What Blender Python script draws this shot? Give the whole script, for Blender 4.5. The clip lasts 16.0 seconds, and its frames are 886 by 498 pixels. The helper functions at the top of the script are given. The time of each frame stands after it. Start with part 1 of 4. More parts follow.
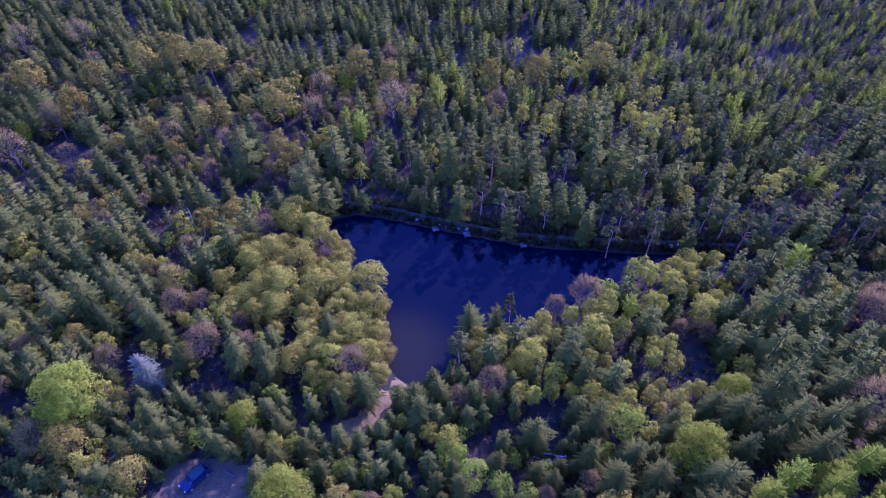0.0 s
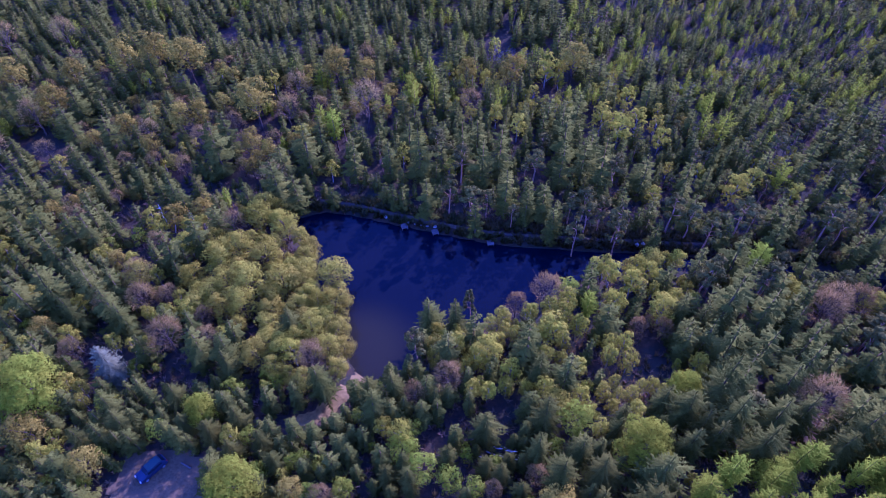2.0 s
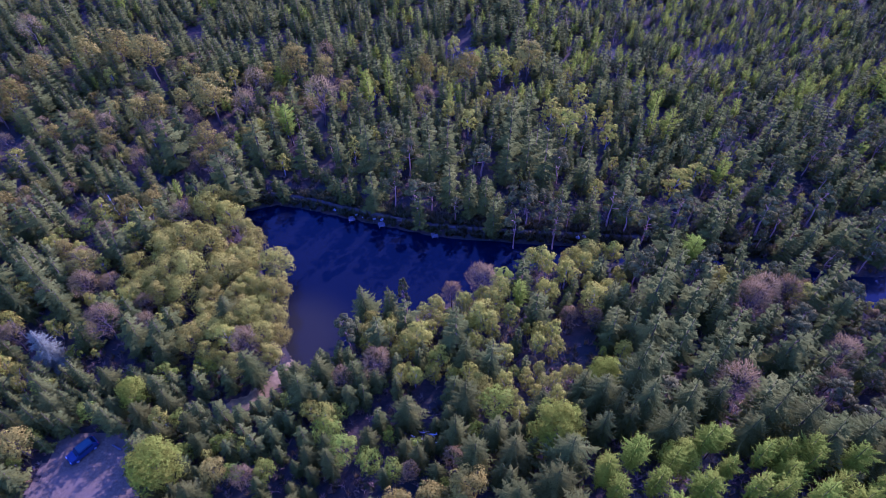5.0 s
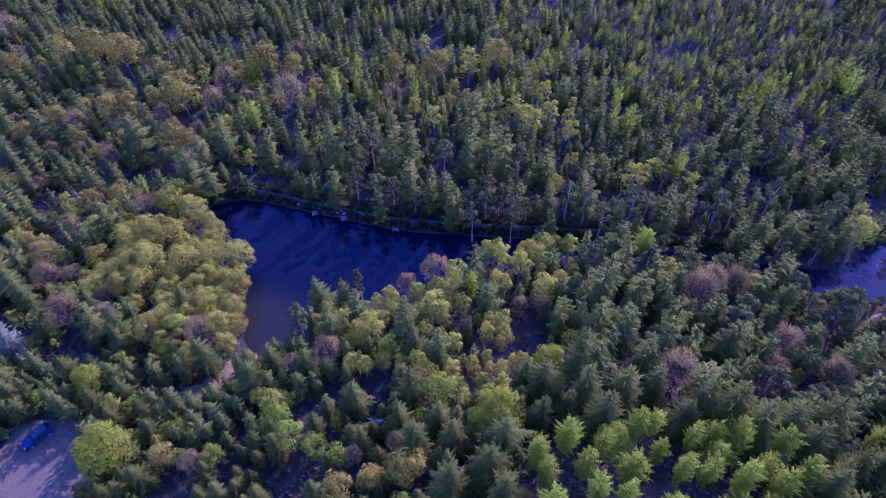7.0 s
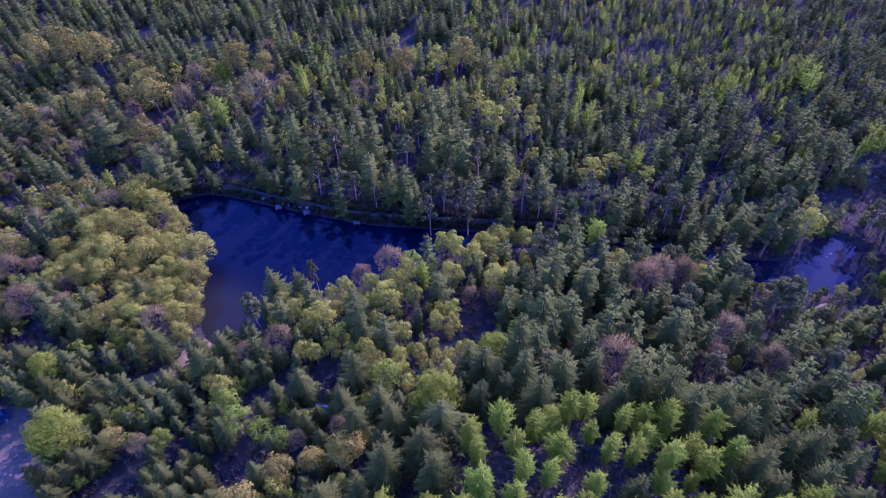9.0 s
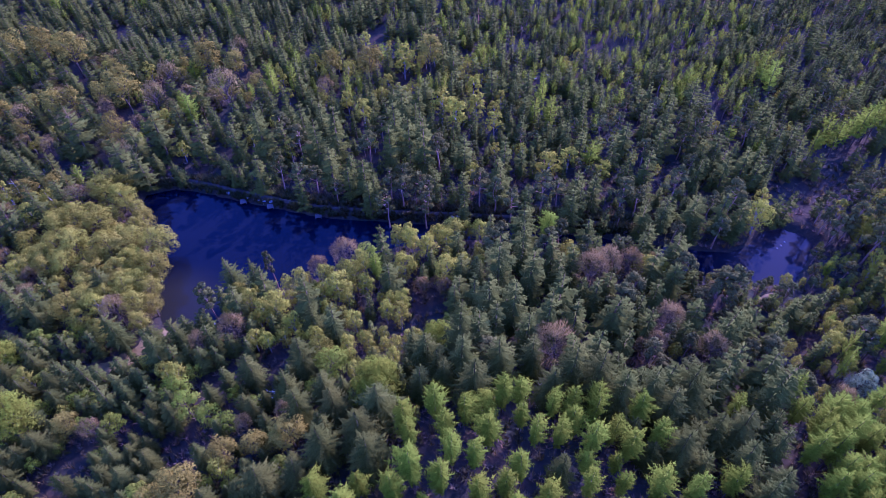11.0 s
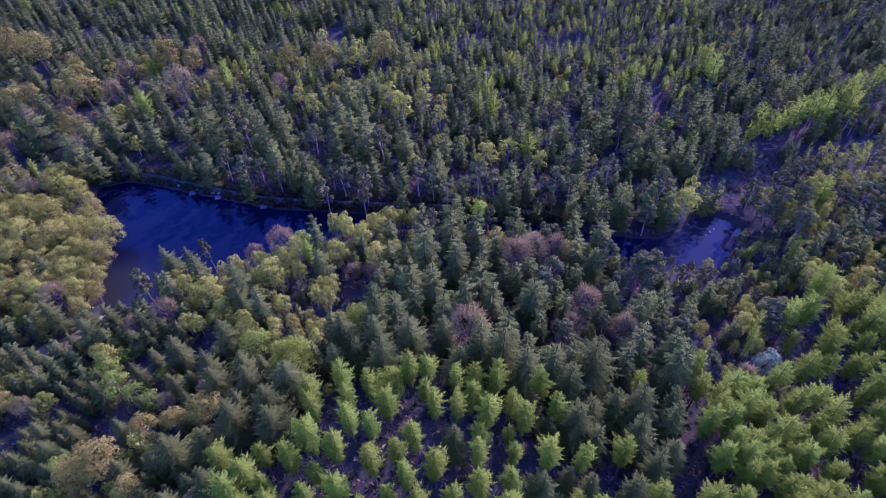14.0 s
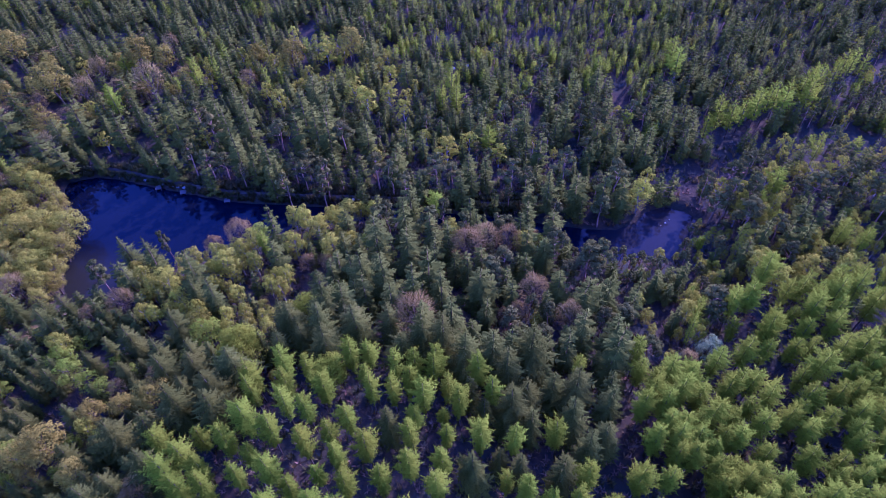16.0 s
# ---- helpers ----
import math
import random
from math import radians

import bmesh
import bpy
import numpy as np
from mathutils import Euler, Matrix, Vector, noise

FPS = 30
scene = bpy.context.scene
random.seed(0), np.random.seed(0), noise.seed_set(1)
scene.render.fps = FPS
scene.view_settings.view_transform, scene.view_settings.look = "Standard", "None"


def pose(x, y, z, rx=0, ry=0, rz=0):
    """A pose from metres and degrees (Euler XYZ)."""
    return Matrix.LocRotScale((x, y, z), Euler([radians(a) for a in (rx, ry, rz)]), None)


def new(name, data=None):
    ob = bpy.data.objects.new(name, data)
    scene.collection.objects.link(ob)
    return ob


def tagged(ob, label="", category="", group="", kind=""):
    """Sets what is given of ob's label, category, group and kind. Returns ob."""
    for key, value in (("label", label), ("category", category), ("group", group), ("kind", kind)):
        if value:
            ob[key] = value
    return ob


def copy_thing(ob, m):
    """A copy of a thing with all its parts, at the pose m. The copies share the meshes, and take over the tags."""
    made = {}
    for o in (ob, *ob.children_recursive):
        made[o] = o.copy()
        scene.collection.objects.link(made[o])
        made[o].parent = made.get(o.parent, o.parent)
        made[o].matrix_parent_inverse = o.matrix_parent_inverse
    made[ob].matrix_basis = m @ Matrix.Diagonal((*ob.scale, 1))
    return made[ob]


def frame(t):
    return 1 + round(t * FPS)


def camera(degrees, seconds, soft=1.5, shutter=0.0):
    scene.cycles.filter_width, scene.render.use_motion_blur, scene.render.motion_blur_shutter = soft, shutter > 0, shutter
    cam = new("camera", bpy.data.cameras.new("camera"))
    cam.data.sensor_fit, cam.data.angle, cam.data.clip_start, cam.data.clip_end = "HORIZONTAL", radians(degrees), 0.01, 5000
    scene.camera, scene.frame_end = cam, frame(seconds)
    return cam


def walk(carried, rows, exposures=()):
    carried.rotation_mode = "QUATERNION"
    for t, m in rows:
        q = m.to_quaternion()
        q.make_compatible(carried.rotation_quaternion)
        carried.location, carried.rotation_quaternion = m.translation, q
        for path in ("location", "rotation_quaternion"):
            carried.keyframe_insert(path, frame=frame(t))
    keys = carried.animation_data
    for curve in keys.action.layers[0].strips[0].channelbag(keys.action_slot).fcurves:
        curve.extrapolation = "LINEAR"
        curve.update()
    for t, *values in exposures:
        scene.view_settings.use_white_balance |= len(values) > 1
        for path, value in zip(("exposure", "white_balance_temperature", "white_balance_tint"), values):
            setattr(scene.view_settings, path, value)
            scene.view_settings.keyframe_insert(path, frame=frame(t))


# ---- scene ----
LENS = 73.7
cam = camera(LENS, 16.0, soft=0.55)
# seconds, eye in metres, turn in degrees
PATH = [
    (0.0, 0.00, 0.00, 92.64, 41.500, 0.500, 0.000),
    (0.5, 2.01, -0.20, 92.76, 41.494, 0.548, 0.215),
    (1.0, 3.99, -0.47, 92.83, 41.510, 0.579, 0.392),
    (1.5, 5.97, -0.80, 92.85, 41.543, 0.596, 0.536),
    (2.0, 7.95, -1.18, 92.85, 41.591, 0.603, 0.651),
    (2.5, 9.94, -1.62, 92.82, 41.650, 0.602, 0.742),
    (3.0, 11.93, -2.11, 92.78, 41.719, 0.597, 0.812),
    (3.5, 13.95, -2.64, 92.73, 41.794, 0.589, 0.864),
    (4.0, 15.99, -3.21, 92.68, 41.874, 0.580, 0.903),
    (4.5, 18.05, -3.82, 92.63, 41.955, 0.573, 0.931),
    (5.0, 20.14, -4.45, 92.59, 42.037, 0.569, 0.952),
    (5.5, 22.27, -5.11, 92.56, 42.118, 0.571, 0.966),
    (6.0, 24.43, -5.80, 92.55, 42.197, 0.578, 0.978),
    (6.5, 26.63, -6.50, 92.55, 42.271, 0.593, 0.988),
    (7.0, 28.87, -7.22, 92.57, 42.341, 0.616, 0.999),
    (7.5, 31.15, -7.95, 92.61, 42.405, 0.648, 1.011),
    (8.0, 33.47, -8.69, 92.66, 42.463, 0.689, 1.027),
    (8.5, 35.82, -9.44, 92.74, 42.515, 0.740, 1.046),
    (9.0, 38.21, -10.19, 92.83, 42.560, 0.801, 1.069),
    (9.5, 40.64, -10.94, 92.94, 42.598, 0.871, 1.096),
    (10.0, 43.10, -11.69, 93.06, 42.629, 0.951, 1.128),
    (10.5, 45.59, -12.43, 93.19, 42.655, 1.039, 1.165),
    (11.0, 48.11, -13.17, 93.32, 42.675, 1.135, 1.205),
    (11.5, 50.65, -13.90, 93.45, 42.690, 1.237, 1.247),
    (12.0, 53.20, -14.61, 93.57, 42.701, 1.345, 1.292),
    (12.5, 55.76, -15.32, 93.68, 42.710, 1.457, 1.336),
    (13.0, 58.33, -16.01, 93.77, 42.718, 1.572, 1.379),
    (13.5, 60.89, -16.68, 93.83, 42.727, 1.686, 1.419),
    (14.0, 63.45, -17.34, 93.85, 42.738, 1.800, 1.453),
    (14.5, 65.98, -17.98, 93.82, 42.753, 1.909, 1.479),
    (15.0, 68.49, -18.60, 93.73, 42.774, 2.012, 1.493),
    (15.5, 70.96, -19.20, 93.58, 42.805, 2.105, 1.494),
    (16.0, 73.38, -19.78, 93.34, 42.846, 2.187, 1.477),
]
walk(cam, [(t, pose(x, y, z, rx, ry, rz)) for t, x, y, z, rx, ry, rz in PATH], exposures=[(0.0, 2.2, 4190, 97)])

# ---- light ----
SUN_AZIMUTH, SUN_HEIGHT = 35.0, 28.0  # degrees clockwise from +y, degrees over the horizon
world = bpy.data.worlds.new("sky")
scene.world = world
world.use_nodes = True
sky = world.node_tree.nodes.new("ShaderNodeTexSky")
sky.sky_type, sky.sun_disc = "NISHITA", False
sky.sun_elevation, sky.sun_rotation = radians(SUN_HEIGHT), radians(SUN_AZIMUTH)
sky.air_density, sky.dust_density, sky.ozone_density = 1.2, 0.6, 5.0
world.node_tree.links.new(sky.outputs[0], world.node_tree.nodes["Background"].inputs[0])
world.node_tree.nodes["Background"].inputs[1].default_value = 0.15
sun = new("sun", bpy.data.lights.new("sun", "SUN"))
sun.data.energy, sun.data.angle, sun.data.color = 3.6, radians(0.6), (1.0, 0.80, 0.38)
sun.matrix_world = pose(60, 60, 150, SUN_HEIGHT - 90, 0, -SUN_AZIMUTH)


# ---- materials ----
def blank(name):
    m = bpy.data.materials.new(name)
    m.use_nodes = True
    return m, m.node_tree.nodes, m.node_tree.links


def noise_of(nodes, links, scale, detail=3.0, rough=0.6, coord="Object"):
    """A noise texture over world places (coord 'World') or the object's own."""
    if coord == "World":
        where = nodes.new("ShaderNodeNewGeometry").outputs["Position"]
    else:
        where = nodes.new("ShaderNodeTexCoord").outputs["Object"]
    n = nodes.new("ShaderNodeTexNoise")
    n.inputs["Scale"].default_value, n.inputs["Detail"].default_value, n.inputs["Roughness"].default_value = scale, detail, rough
    links.new(where, n.inputs["Vector"])
    return n.outputs["Fac"]


def ramp(nodes, links, fac, stops):
    r = nodes.new("ShaderNodeValToRGB")
    e = r.color_ramp.elements
    while len(e) < len(stops):
        e.new(0.5)
    for k, (at, colour) in enumerate(stops):
        e[k].position, e[k].color = at, (*colour, 1)
    links.new(fac, r.inputs[0])
    return r.outputs[0]


def mix(nodes, links, fac, a, b, how="MIX"):
    m = nodes.new("ShaderNodeMix")
    m.data_type, m.blend_type = "RGBA", how
    for socket, value in ((m.inputs[0], fac), (m.inputs[6], a), (m.inputs[7], b)):
        if isinstance(value, bpy.types.NodeSocket):
            links.new(value, socket)
        else:
            socket.default_value = (*value, 1) if isinstance(value, tuple) else value
    return m.outputs[2]


def relief(nodes, links, fac, strength, distance):
    b = nodes.new("ShaderNodeBump")
    b.inputs["Strength"].default_value, b.inputs["Distance"].default_value = strength, distance
    links.new(fac, b.inputs["Height"])
    return b.outputs[0]


def leaf_material(name, dark, light, odd, through_light=0.3, rough=0.6, grain=5.0, gloss=0.0, gaps=0.42):
    """Foliage: differs from tree to tree, over a crown and from leaf to leaf; some sun comes through it."""
    m, nodes, links = blank(name)
    shader = nodes["Principled BSDF"]
    tree = nodes.new("ShaderNodeObjectInfo").outputs["Random"]
    leaf = nodes.new("ShaderNodeNewGeometry").outputs["Random Per Island"]
    broad = noise_of(nodes, links, 0.16, 2, 0.5, "World")
    fine = noise_of(nodes, links, 1.1, 3, 0.6, "World")
    body = ramp(nodes, links, fine, [(0.28, dark), (0.72, light)])
    part_odd = nodes.new("ShaderNodeMapRange")
    part_odd.inputs[1].default_value, part_odd.inputs[2].default_value, part_odd.inputs[4].default_value = 0.4, 0.75, 0.75
    links.new(broad, part_odd.inputs[0])
    body = mix(nodes, links, part_odd.outputs[0], body, odd)
    value = nodes.new("ShaderNodeHueSaturation")
    links.new(body, value.inputs["Color"])
    for src, sock, low, high in ((tree, "Value", 0.84, 1.18), (tree, "Hue", 0.490, 0.504)):
        mr = nodes.new("ShaderNodeMapRange")
        mr.inputs[3].default_value, mr.inputs[4].default_value = low, high
        links.new(src, mr.inputs[0])
        links.new(mr.outputs[0], value.inputs[sock])
    second = nodes.new("ShaderNodeHueSaturation")
    mr = nodes.new("ShaderNodeMapRange")
    mr.inputs[3].default_value, mr.inputs[4].default_value = 0.84, 1.16
    links.new(leaf, mr.inputs[0])
    links.new(mr.outputs[0], second.inputs["Value"])
    links.new(value.outputs[0], second.inputs["Color"])
    links.new(second.outputs[0], shader.inputs["Base Color"])
    shader.inputs["Roughness"].default_value = rough
    shader.inputs["Specular IOR Level"].default_value = gloss
    glow = nodes.new("ShaderNodeBsdfTranslucent")
    links.new(second.outputs[0], glow.inputs["Color"])
    both = nodes.new("ShaderNodeMixShader")
    both.inputs[0].default_value = through_light
    links.new(shader.outputs[0], both.inputs[1])
    links.new(glow.outputs[0], both.inputs[2])
    if not grain:
        links.new(both.outputs[0], nodes["Material Output"].inputs["Surface"])
        return m
    # gaps between the single leaves of a spray
    gap = nodes.new("ShaderNodeMapRange")
    gap.inputs[1].default_value, gap.inputs[2].default_value = gaps, gaps + 0.05
    links.new(noise_of(nodes, links, grain, 1, 0.5, "World"), gap.inputs[0])
    clear = nodes.new("ShaderNodeBsdfTransparent")
    whole = nodes.new("ShaderNodeMixShader")
    links.new(gap.outputs[0], whole.inputs[0])
    links.new(clear.outputs[0], whole.inputs[1])
    links.new(both.outputs[0], whole.inputs[2])
    links.new(whole.outputs[0], nodes["Material Output"].inputs["Surface"])
    return m


def rough_material(name, stops, scale, bump=0.3, depth=0.02, rough=0.9, coord="Object", metal=0.0, second=None):
    m, nodes, links = blank(name)
    shader = nodes["Principled BSDF"]
    grain = noise_of(nodes, links, scale, 5, 0.65, coord)
    colour = ramp(nodes, links, grain, stops)
    if second:
        patch = noise_of(nodes, links, scale * 0.07, 4, 0.6, coord)
        colour = mix(nodes, links, ramp(nodes, links, patch, [(0.42, (0, 0, 0)), (0.62, (1, 1, 1))]), colour, second)
    links.new(colour, shader.inputs["Base Color"])
    links.new(relief(nodes, links, grain, bump, depth), shader.inputs["Normal"])
    shader.inputs["Roughness"].default_value, shader.inputs["Metallic"].default_value = rough, metal
    shader.inputs["Specular IOR Level"].default_value = 0.5 if metal else 0.06
    return m


LEAF = {
    "spruce": leaf_material("spruce_needles", (0.021, 0.025, 0.0035), (0.047, 0.055, 0.0062), (0.062, 0.065, 0.008), 0.12, rough=0.8, grain=4.2, gaps=0.37),
    "bluespruce": leaf_material("blue_spruce_needles", (0.036, 0.042, 0.018), (0.085, 0.095, 0.042), (0.07, 0.08, 0.036), 0.12, rough=0.8, grain=4.2, gaps=0.37),
    "pine": leaf_material("pine_needles", (0.030, 0.033, 0.007), (0.068, 0.072, 0.013), (0.085, 0.079, 0.016), 0.14, rough=0.8, grain=4.2, gaps=0.37),
    "larch": leaf_material("larch_needles", (0.060, 0.088, 0.002), (0.142, 0.19, 0.0035), (0.15, 0.172, 0.004), 0.5, grain=4.5, gaps=0.4),
    "birch": leaf_material("birch_leaves", (0.132, 0.138, 0.006), (0.26, 0.265, 0.0095), (0.235, 0.214, 0.013), 0.48),
    "willow": leaf_material("willow_leaves", (0.115, 0.112, 0.006), (0.225, 0.216, 0.010), (0.21, 0.186, 0.014), 0.42),
    "young": leaf_material("young_leaves", (0.085, 0.118, 0.004), (0.185, 0.238, 0.007), (0.18, 0.18, 0.010), 0.55),
    "lime": leaf_material("lime_leaves", (0.095, 0.125, 0.003), (0.2, 0.245, 0.005), (0.215, 0.2, 0.006), 0.6),
    "oak": leaf_material("oak_leaves", (0.088, 0.076, 0.007), (0.168, 0.142, 0.011), (0.16, 0.14, 0.011), 0.34),
    "bare": leaf_material("budding_twigs", (0.10, 0.076, 0.020), (0.195, 0.144, 0.036), (0.175, 0.136, 0.034), 0.35, grain=0),
    "blossom": leaf_material("blossom", (0.14, 0.17, 0.05), (0.27, 0.30, 0.10), (0.2, 0.23, 0.06), 0.4),
    "fern": leaf_material("dead_bracken", (0.10, 0.065, 0.035), (0.20, 0.13, 0.07), (0.09, 0.10, 0.035), 0.2, grain=0),
    "shrub": leaf_material("shrub_leaves", (0.02, 0.026, 0.008), (0.05, 0.058, 0.016), (0.07, 0.055, 0.022), 0.25, grain=0),
}
BARK = rough_material("bark", [(0.3, (0.03, 0.022, 0.015)), (0.7, (0.085, 0.062, 0.042))], 3.0, 0.6, 0.05)
PINE_BARK = rough_material("pine_bark", [(0.3, (0.13, 0.075, 0.05)), (0.7, (0.30, 0.17, 0.10))], 3.0, 0.6, 0.05)
BIRCH_BARK = rough_material("pale_bark", [(0.35, (0.07, 0.06, 0.05)), (0.65, (0.24, 0.21, 0.18))], 2.5, 0.4, 0.04)
EARTH = rough_material("forest_floor", [(0.3, (0.013, 0.011, 0.008)), (0.5, (0.026, 0.020, 0.012)), (0.75, (0.052, 0.031, 0.013))], 1.6, 0.7, 0.25, 0.95, "World", second=(0.018, 0.02, 0.012))
TRODDEN = rough_material("trodden_earth", [(0.3, (0.035, 0.027, 0.016)), (0.7, (0.085, 0.066, 0.04))], 1.5, 0.5, 0.06, 0.95, "World", second=(0.04, 0.035, 0.025))
SAND = rough_material("sandy_track", [(0.3, (0.07, 0.05, 0.014)), (0.7, (0.165, 0.122, 0.034))], 1.5, 0.5, 0.06, 0.95, "World", second=(0.10, 0.075, 0.035))
GRAVEL = rough_material("gravel", [(0.3, (0.042, 0.033, 0.015)), (0.7, (0.095, 0.073, 0.034))], 2.5, 0.5, 0.05, 0.95, "World", second=(0.07, 0.055, 0.028))


def water_material():
    m, nodes, links = blank("lake_water")
    shader = nodes["Principled BSDF"]
    silt = noise_of(nodes, links, 0.05, 3, 0.5, "World")
    deep = ramp(nodes, links, silt, [(0.35, (0.002, 0.003, 0.006)), (0.7, (0.003, 0.004, 0.007))])
    # the cove is shallow: its silt shows through
    where = nodes.new("ShaderNodeNewGeometry").outputs["Position"]
    apart = nodes.new("ShaderNodeVectorMath")
    apart.operation = "DISTANCE"
    apart.inputs[1].default_value = (-9.0, 56.0, 0.0)
    links.new(where, apart.inputs[0])
    shallow = nodes.new("ShaderNodeMapRange")
    shallow.interpolation_type = "SMOOTHSTEP"
    shallow.inputs[1].default_value, shallow.inputs[2].default_value, shallow.inputs[3].default_value, shallow.inputs[4].default_value = 4.0, 14.0, 1.0, 0.0
    links.new(apart.outputs["Value"], shallow.inputs[0])
    # paler over the pond: the sky's sheen on it, put into the base colour
    aside = nodes.new("ShaderNodeVectorMath")
    aside.operation = "DISTANCE"
    aside.inputs[1].default_value = (113.0, 69.0, 0.0)
    links.new(where, aside.inputs[0])
    pond_sheen = nodes.new("ShaderNodeMapRange")
    pond_sheen.interpolation_type = "SMOOTHSTEP"
    pond_sheen.inputs[1].default_value, pond_sheen.inputs[2].default_value, pond_sheen.inputs[3].default_value, pond_sheen.inputs[4].default_value = 6.0, 16.0, 1.0, 0.0
    links.new(aside.outputs["Value"], pond_sheen.inputs[0])
    deep = mix(nodes, links, pond_sheen.outputs[0], deep, (0.011, 0.011, 0.011))
    links.new(mix(nodes, links, shallow.outputs[0], deep, (0.011, 0.011, 0.007)), shader.inputs["Base Color"])
    shader.inputs["Roughness"].default_value, shader.inputs["IOR"].default_value, shader.inputs["Specular IOR Level"].default_value = 0.035, 1.33, 0.105
    ripple = noise_of(nodes, links, 1.7, 2, 0.5, "World")
    links.new(relief(nodes, links, ripple, 0.05, 0.02), shader.inputs["Normal"])
    return m


WATER = water_material()


# ---- mesh helpers ----
def mesh_of(name, verts, faces, mats, index=None, smooth=False, normals=None):
    """A mesh from arrays made by the functions below; all faces of one length. normals: one a vertex, the soft swell of a crown."""
    me = bpy.data.meshes.new(name)
    verts, faces = np.asarray(verts, np.float32), np.asarray(faces, np.int32)
    me.vertices.add(len(verts))
    me.vertices.foreach_set("co", verts.ravel())
    n, k = faces.shape
    me.loops.add(n * k)
    me.loops.foreach_set("vertex_index", faces.ravel())
    me.polygons.add(n)
    me.polygons.foreach_set("loop_start", np.arange(0, n * k, k, dtype=np.int32))
    for m in mats:
        me.materials.append(m)
    if index is not None:
        me.polygons.foreach_set("material_index", np.asarray(index, np.int32))
    if smooth:
        me.polygons.foreach_set("use_smooth", np.ones(n, bool))
    me.update(calc_edges=True)
    if normals is not None:
        me.polygons.foreach_set("use_smooth", np.ones(n, bool))
        me.attributes.new("custom_normal", "FLOAT_VECTOR", "POINT").data.foreach_set("vector", np.asarray(normals, np.float32).ravel())
    return me


def part(name, bm, material, parent, label="", at=None):
    """One bmesh as one mesh object under a thing or a part."""
    me = bpy.data.meshes.new(name)
    bm.to_mesh(me)
    bm.free()
    me.materials.append(material)
    ob = new(name, me)
    ob.parent = parent
    if at is not None:
        ob.matrix_basis = at
    return tagged(ob, label) if label else ob


class Soup:
    """Triangles gathered one by one. out: the way in which the crown swells there, towards which the triangle is turned."""

    def __init__(self):
        self.v, self.f, self.n = [], [], []

    def tri(self, a, b, c, out=None, soft=0.65):
        n = len(self.v)
        if out is not None:
            flat = np.cross(b - a, c - a)
            flat /= np.linalg.norm(flat) + 1e-9
            if flat @ out < 0:
                b, c, flat = c, b, -flat
            whole = soft * out / (np.linalg.norm(out) + 1e-9) + (1 - soft) * flat
            self.n += [whole / np.linalg.norm(whole)] * 3
        self.v += [a, b, c]
        self.f.append((n, n + 1, n + 2))

    def tube(self, a, b, ra, rb, sides=5):
        a, b = np.array(a, float), np.array(b, float)
        way = (b - a) / (np.linalg.norm(b - a) + 1e-9)
        u = np.cross(way, (0.3, 0.9, 0.2))
        u /= np.linalg.norm(u)
        w = np.cross(way, u)
        n = len(self.v)
        for c, r in ((a, ra), (b, rb)):
            for k in range(sides):
                g = 2 * math.pi * k / sides
                self.v.append(c + r * (math.cos(g) * u + math.sin(g) * w))
        for k in range(sides):
            j = (k + 1) % sides
            self.f += [(n + k, n + j, n + sides + j), (n + k, n + sides + j, n + sides + k)]

    def arrays(self):
        v = np.array(self.v, np.float32).reshape(-1, 3)
        n = np.array(self.n, np.float32).reshape(-1, 3) if self.n else np.stack([v[:, 0], v[:, 1], 0 * v[:, 2] + 0.05], 1)
        return v, np.array(self.f, np.int32).reshape(-1, 3), n / (np.linalg.norm(n, axis=1, keepdims=True) + 1e-9)


# ---- tree shapes: each gives (trunk arrays, crown arrays) for a tree 10 m high and about 2 m in radius ----
def leaf_at(s, p, n, size, rng, long=1.5, out=None):
    """A small spray of leaves at p that faces along n, on a tuft that swells along out."""
    t = rng.normal(size=3)
    t -= n * (t @ n)
    t /= np.linalg.norm(t) + 1e-9
    b = np.cross(n, t)
    a, w = size * long * 0.55, size * 0.55
    s.tri(p - a * t + w * b, p + a * t, p - a * t * 0.7 - w * b, n if out is None else out)


def stem(rng, height, r, bend=0.25, sides=5):
    s = Soup()
    last, steps = np.zeros(3), 3
    last[2] = -0.4
    for k in range(1, steps + 1):
        then = np.array([rng.normal() * bend * k / steps, rng.normal() * bend * k / steps, height * k / steps])
        s.tube(last, then, r * (1 - 0.88 * (k - 1) / steps), r * (1 - 0.88 * k / steps), sides)
        last = then
    return s, last


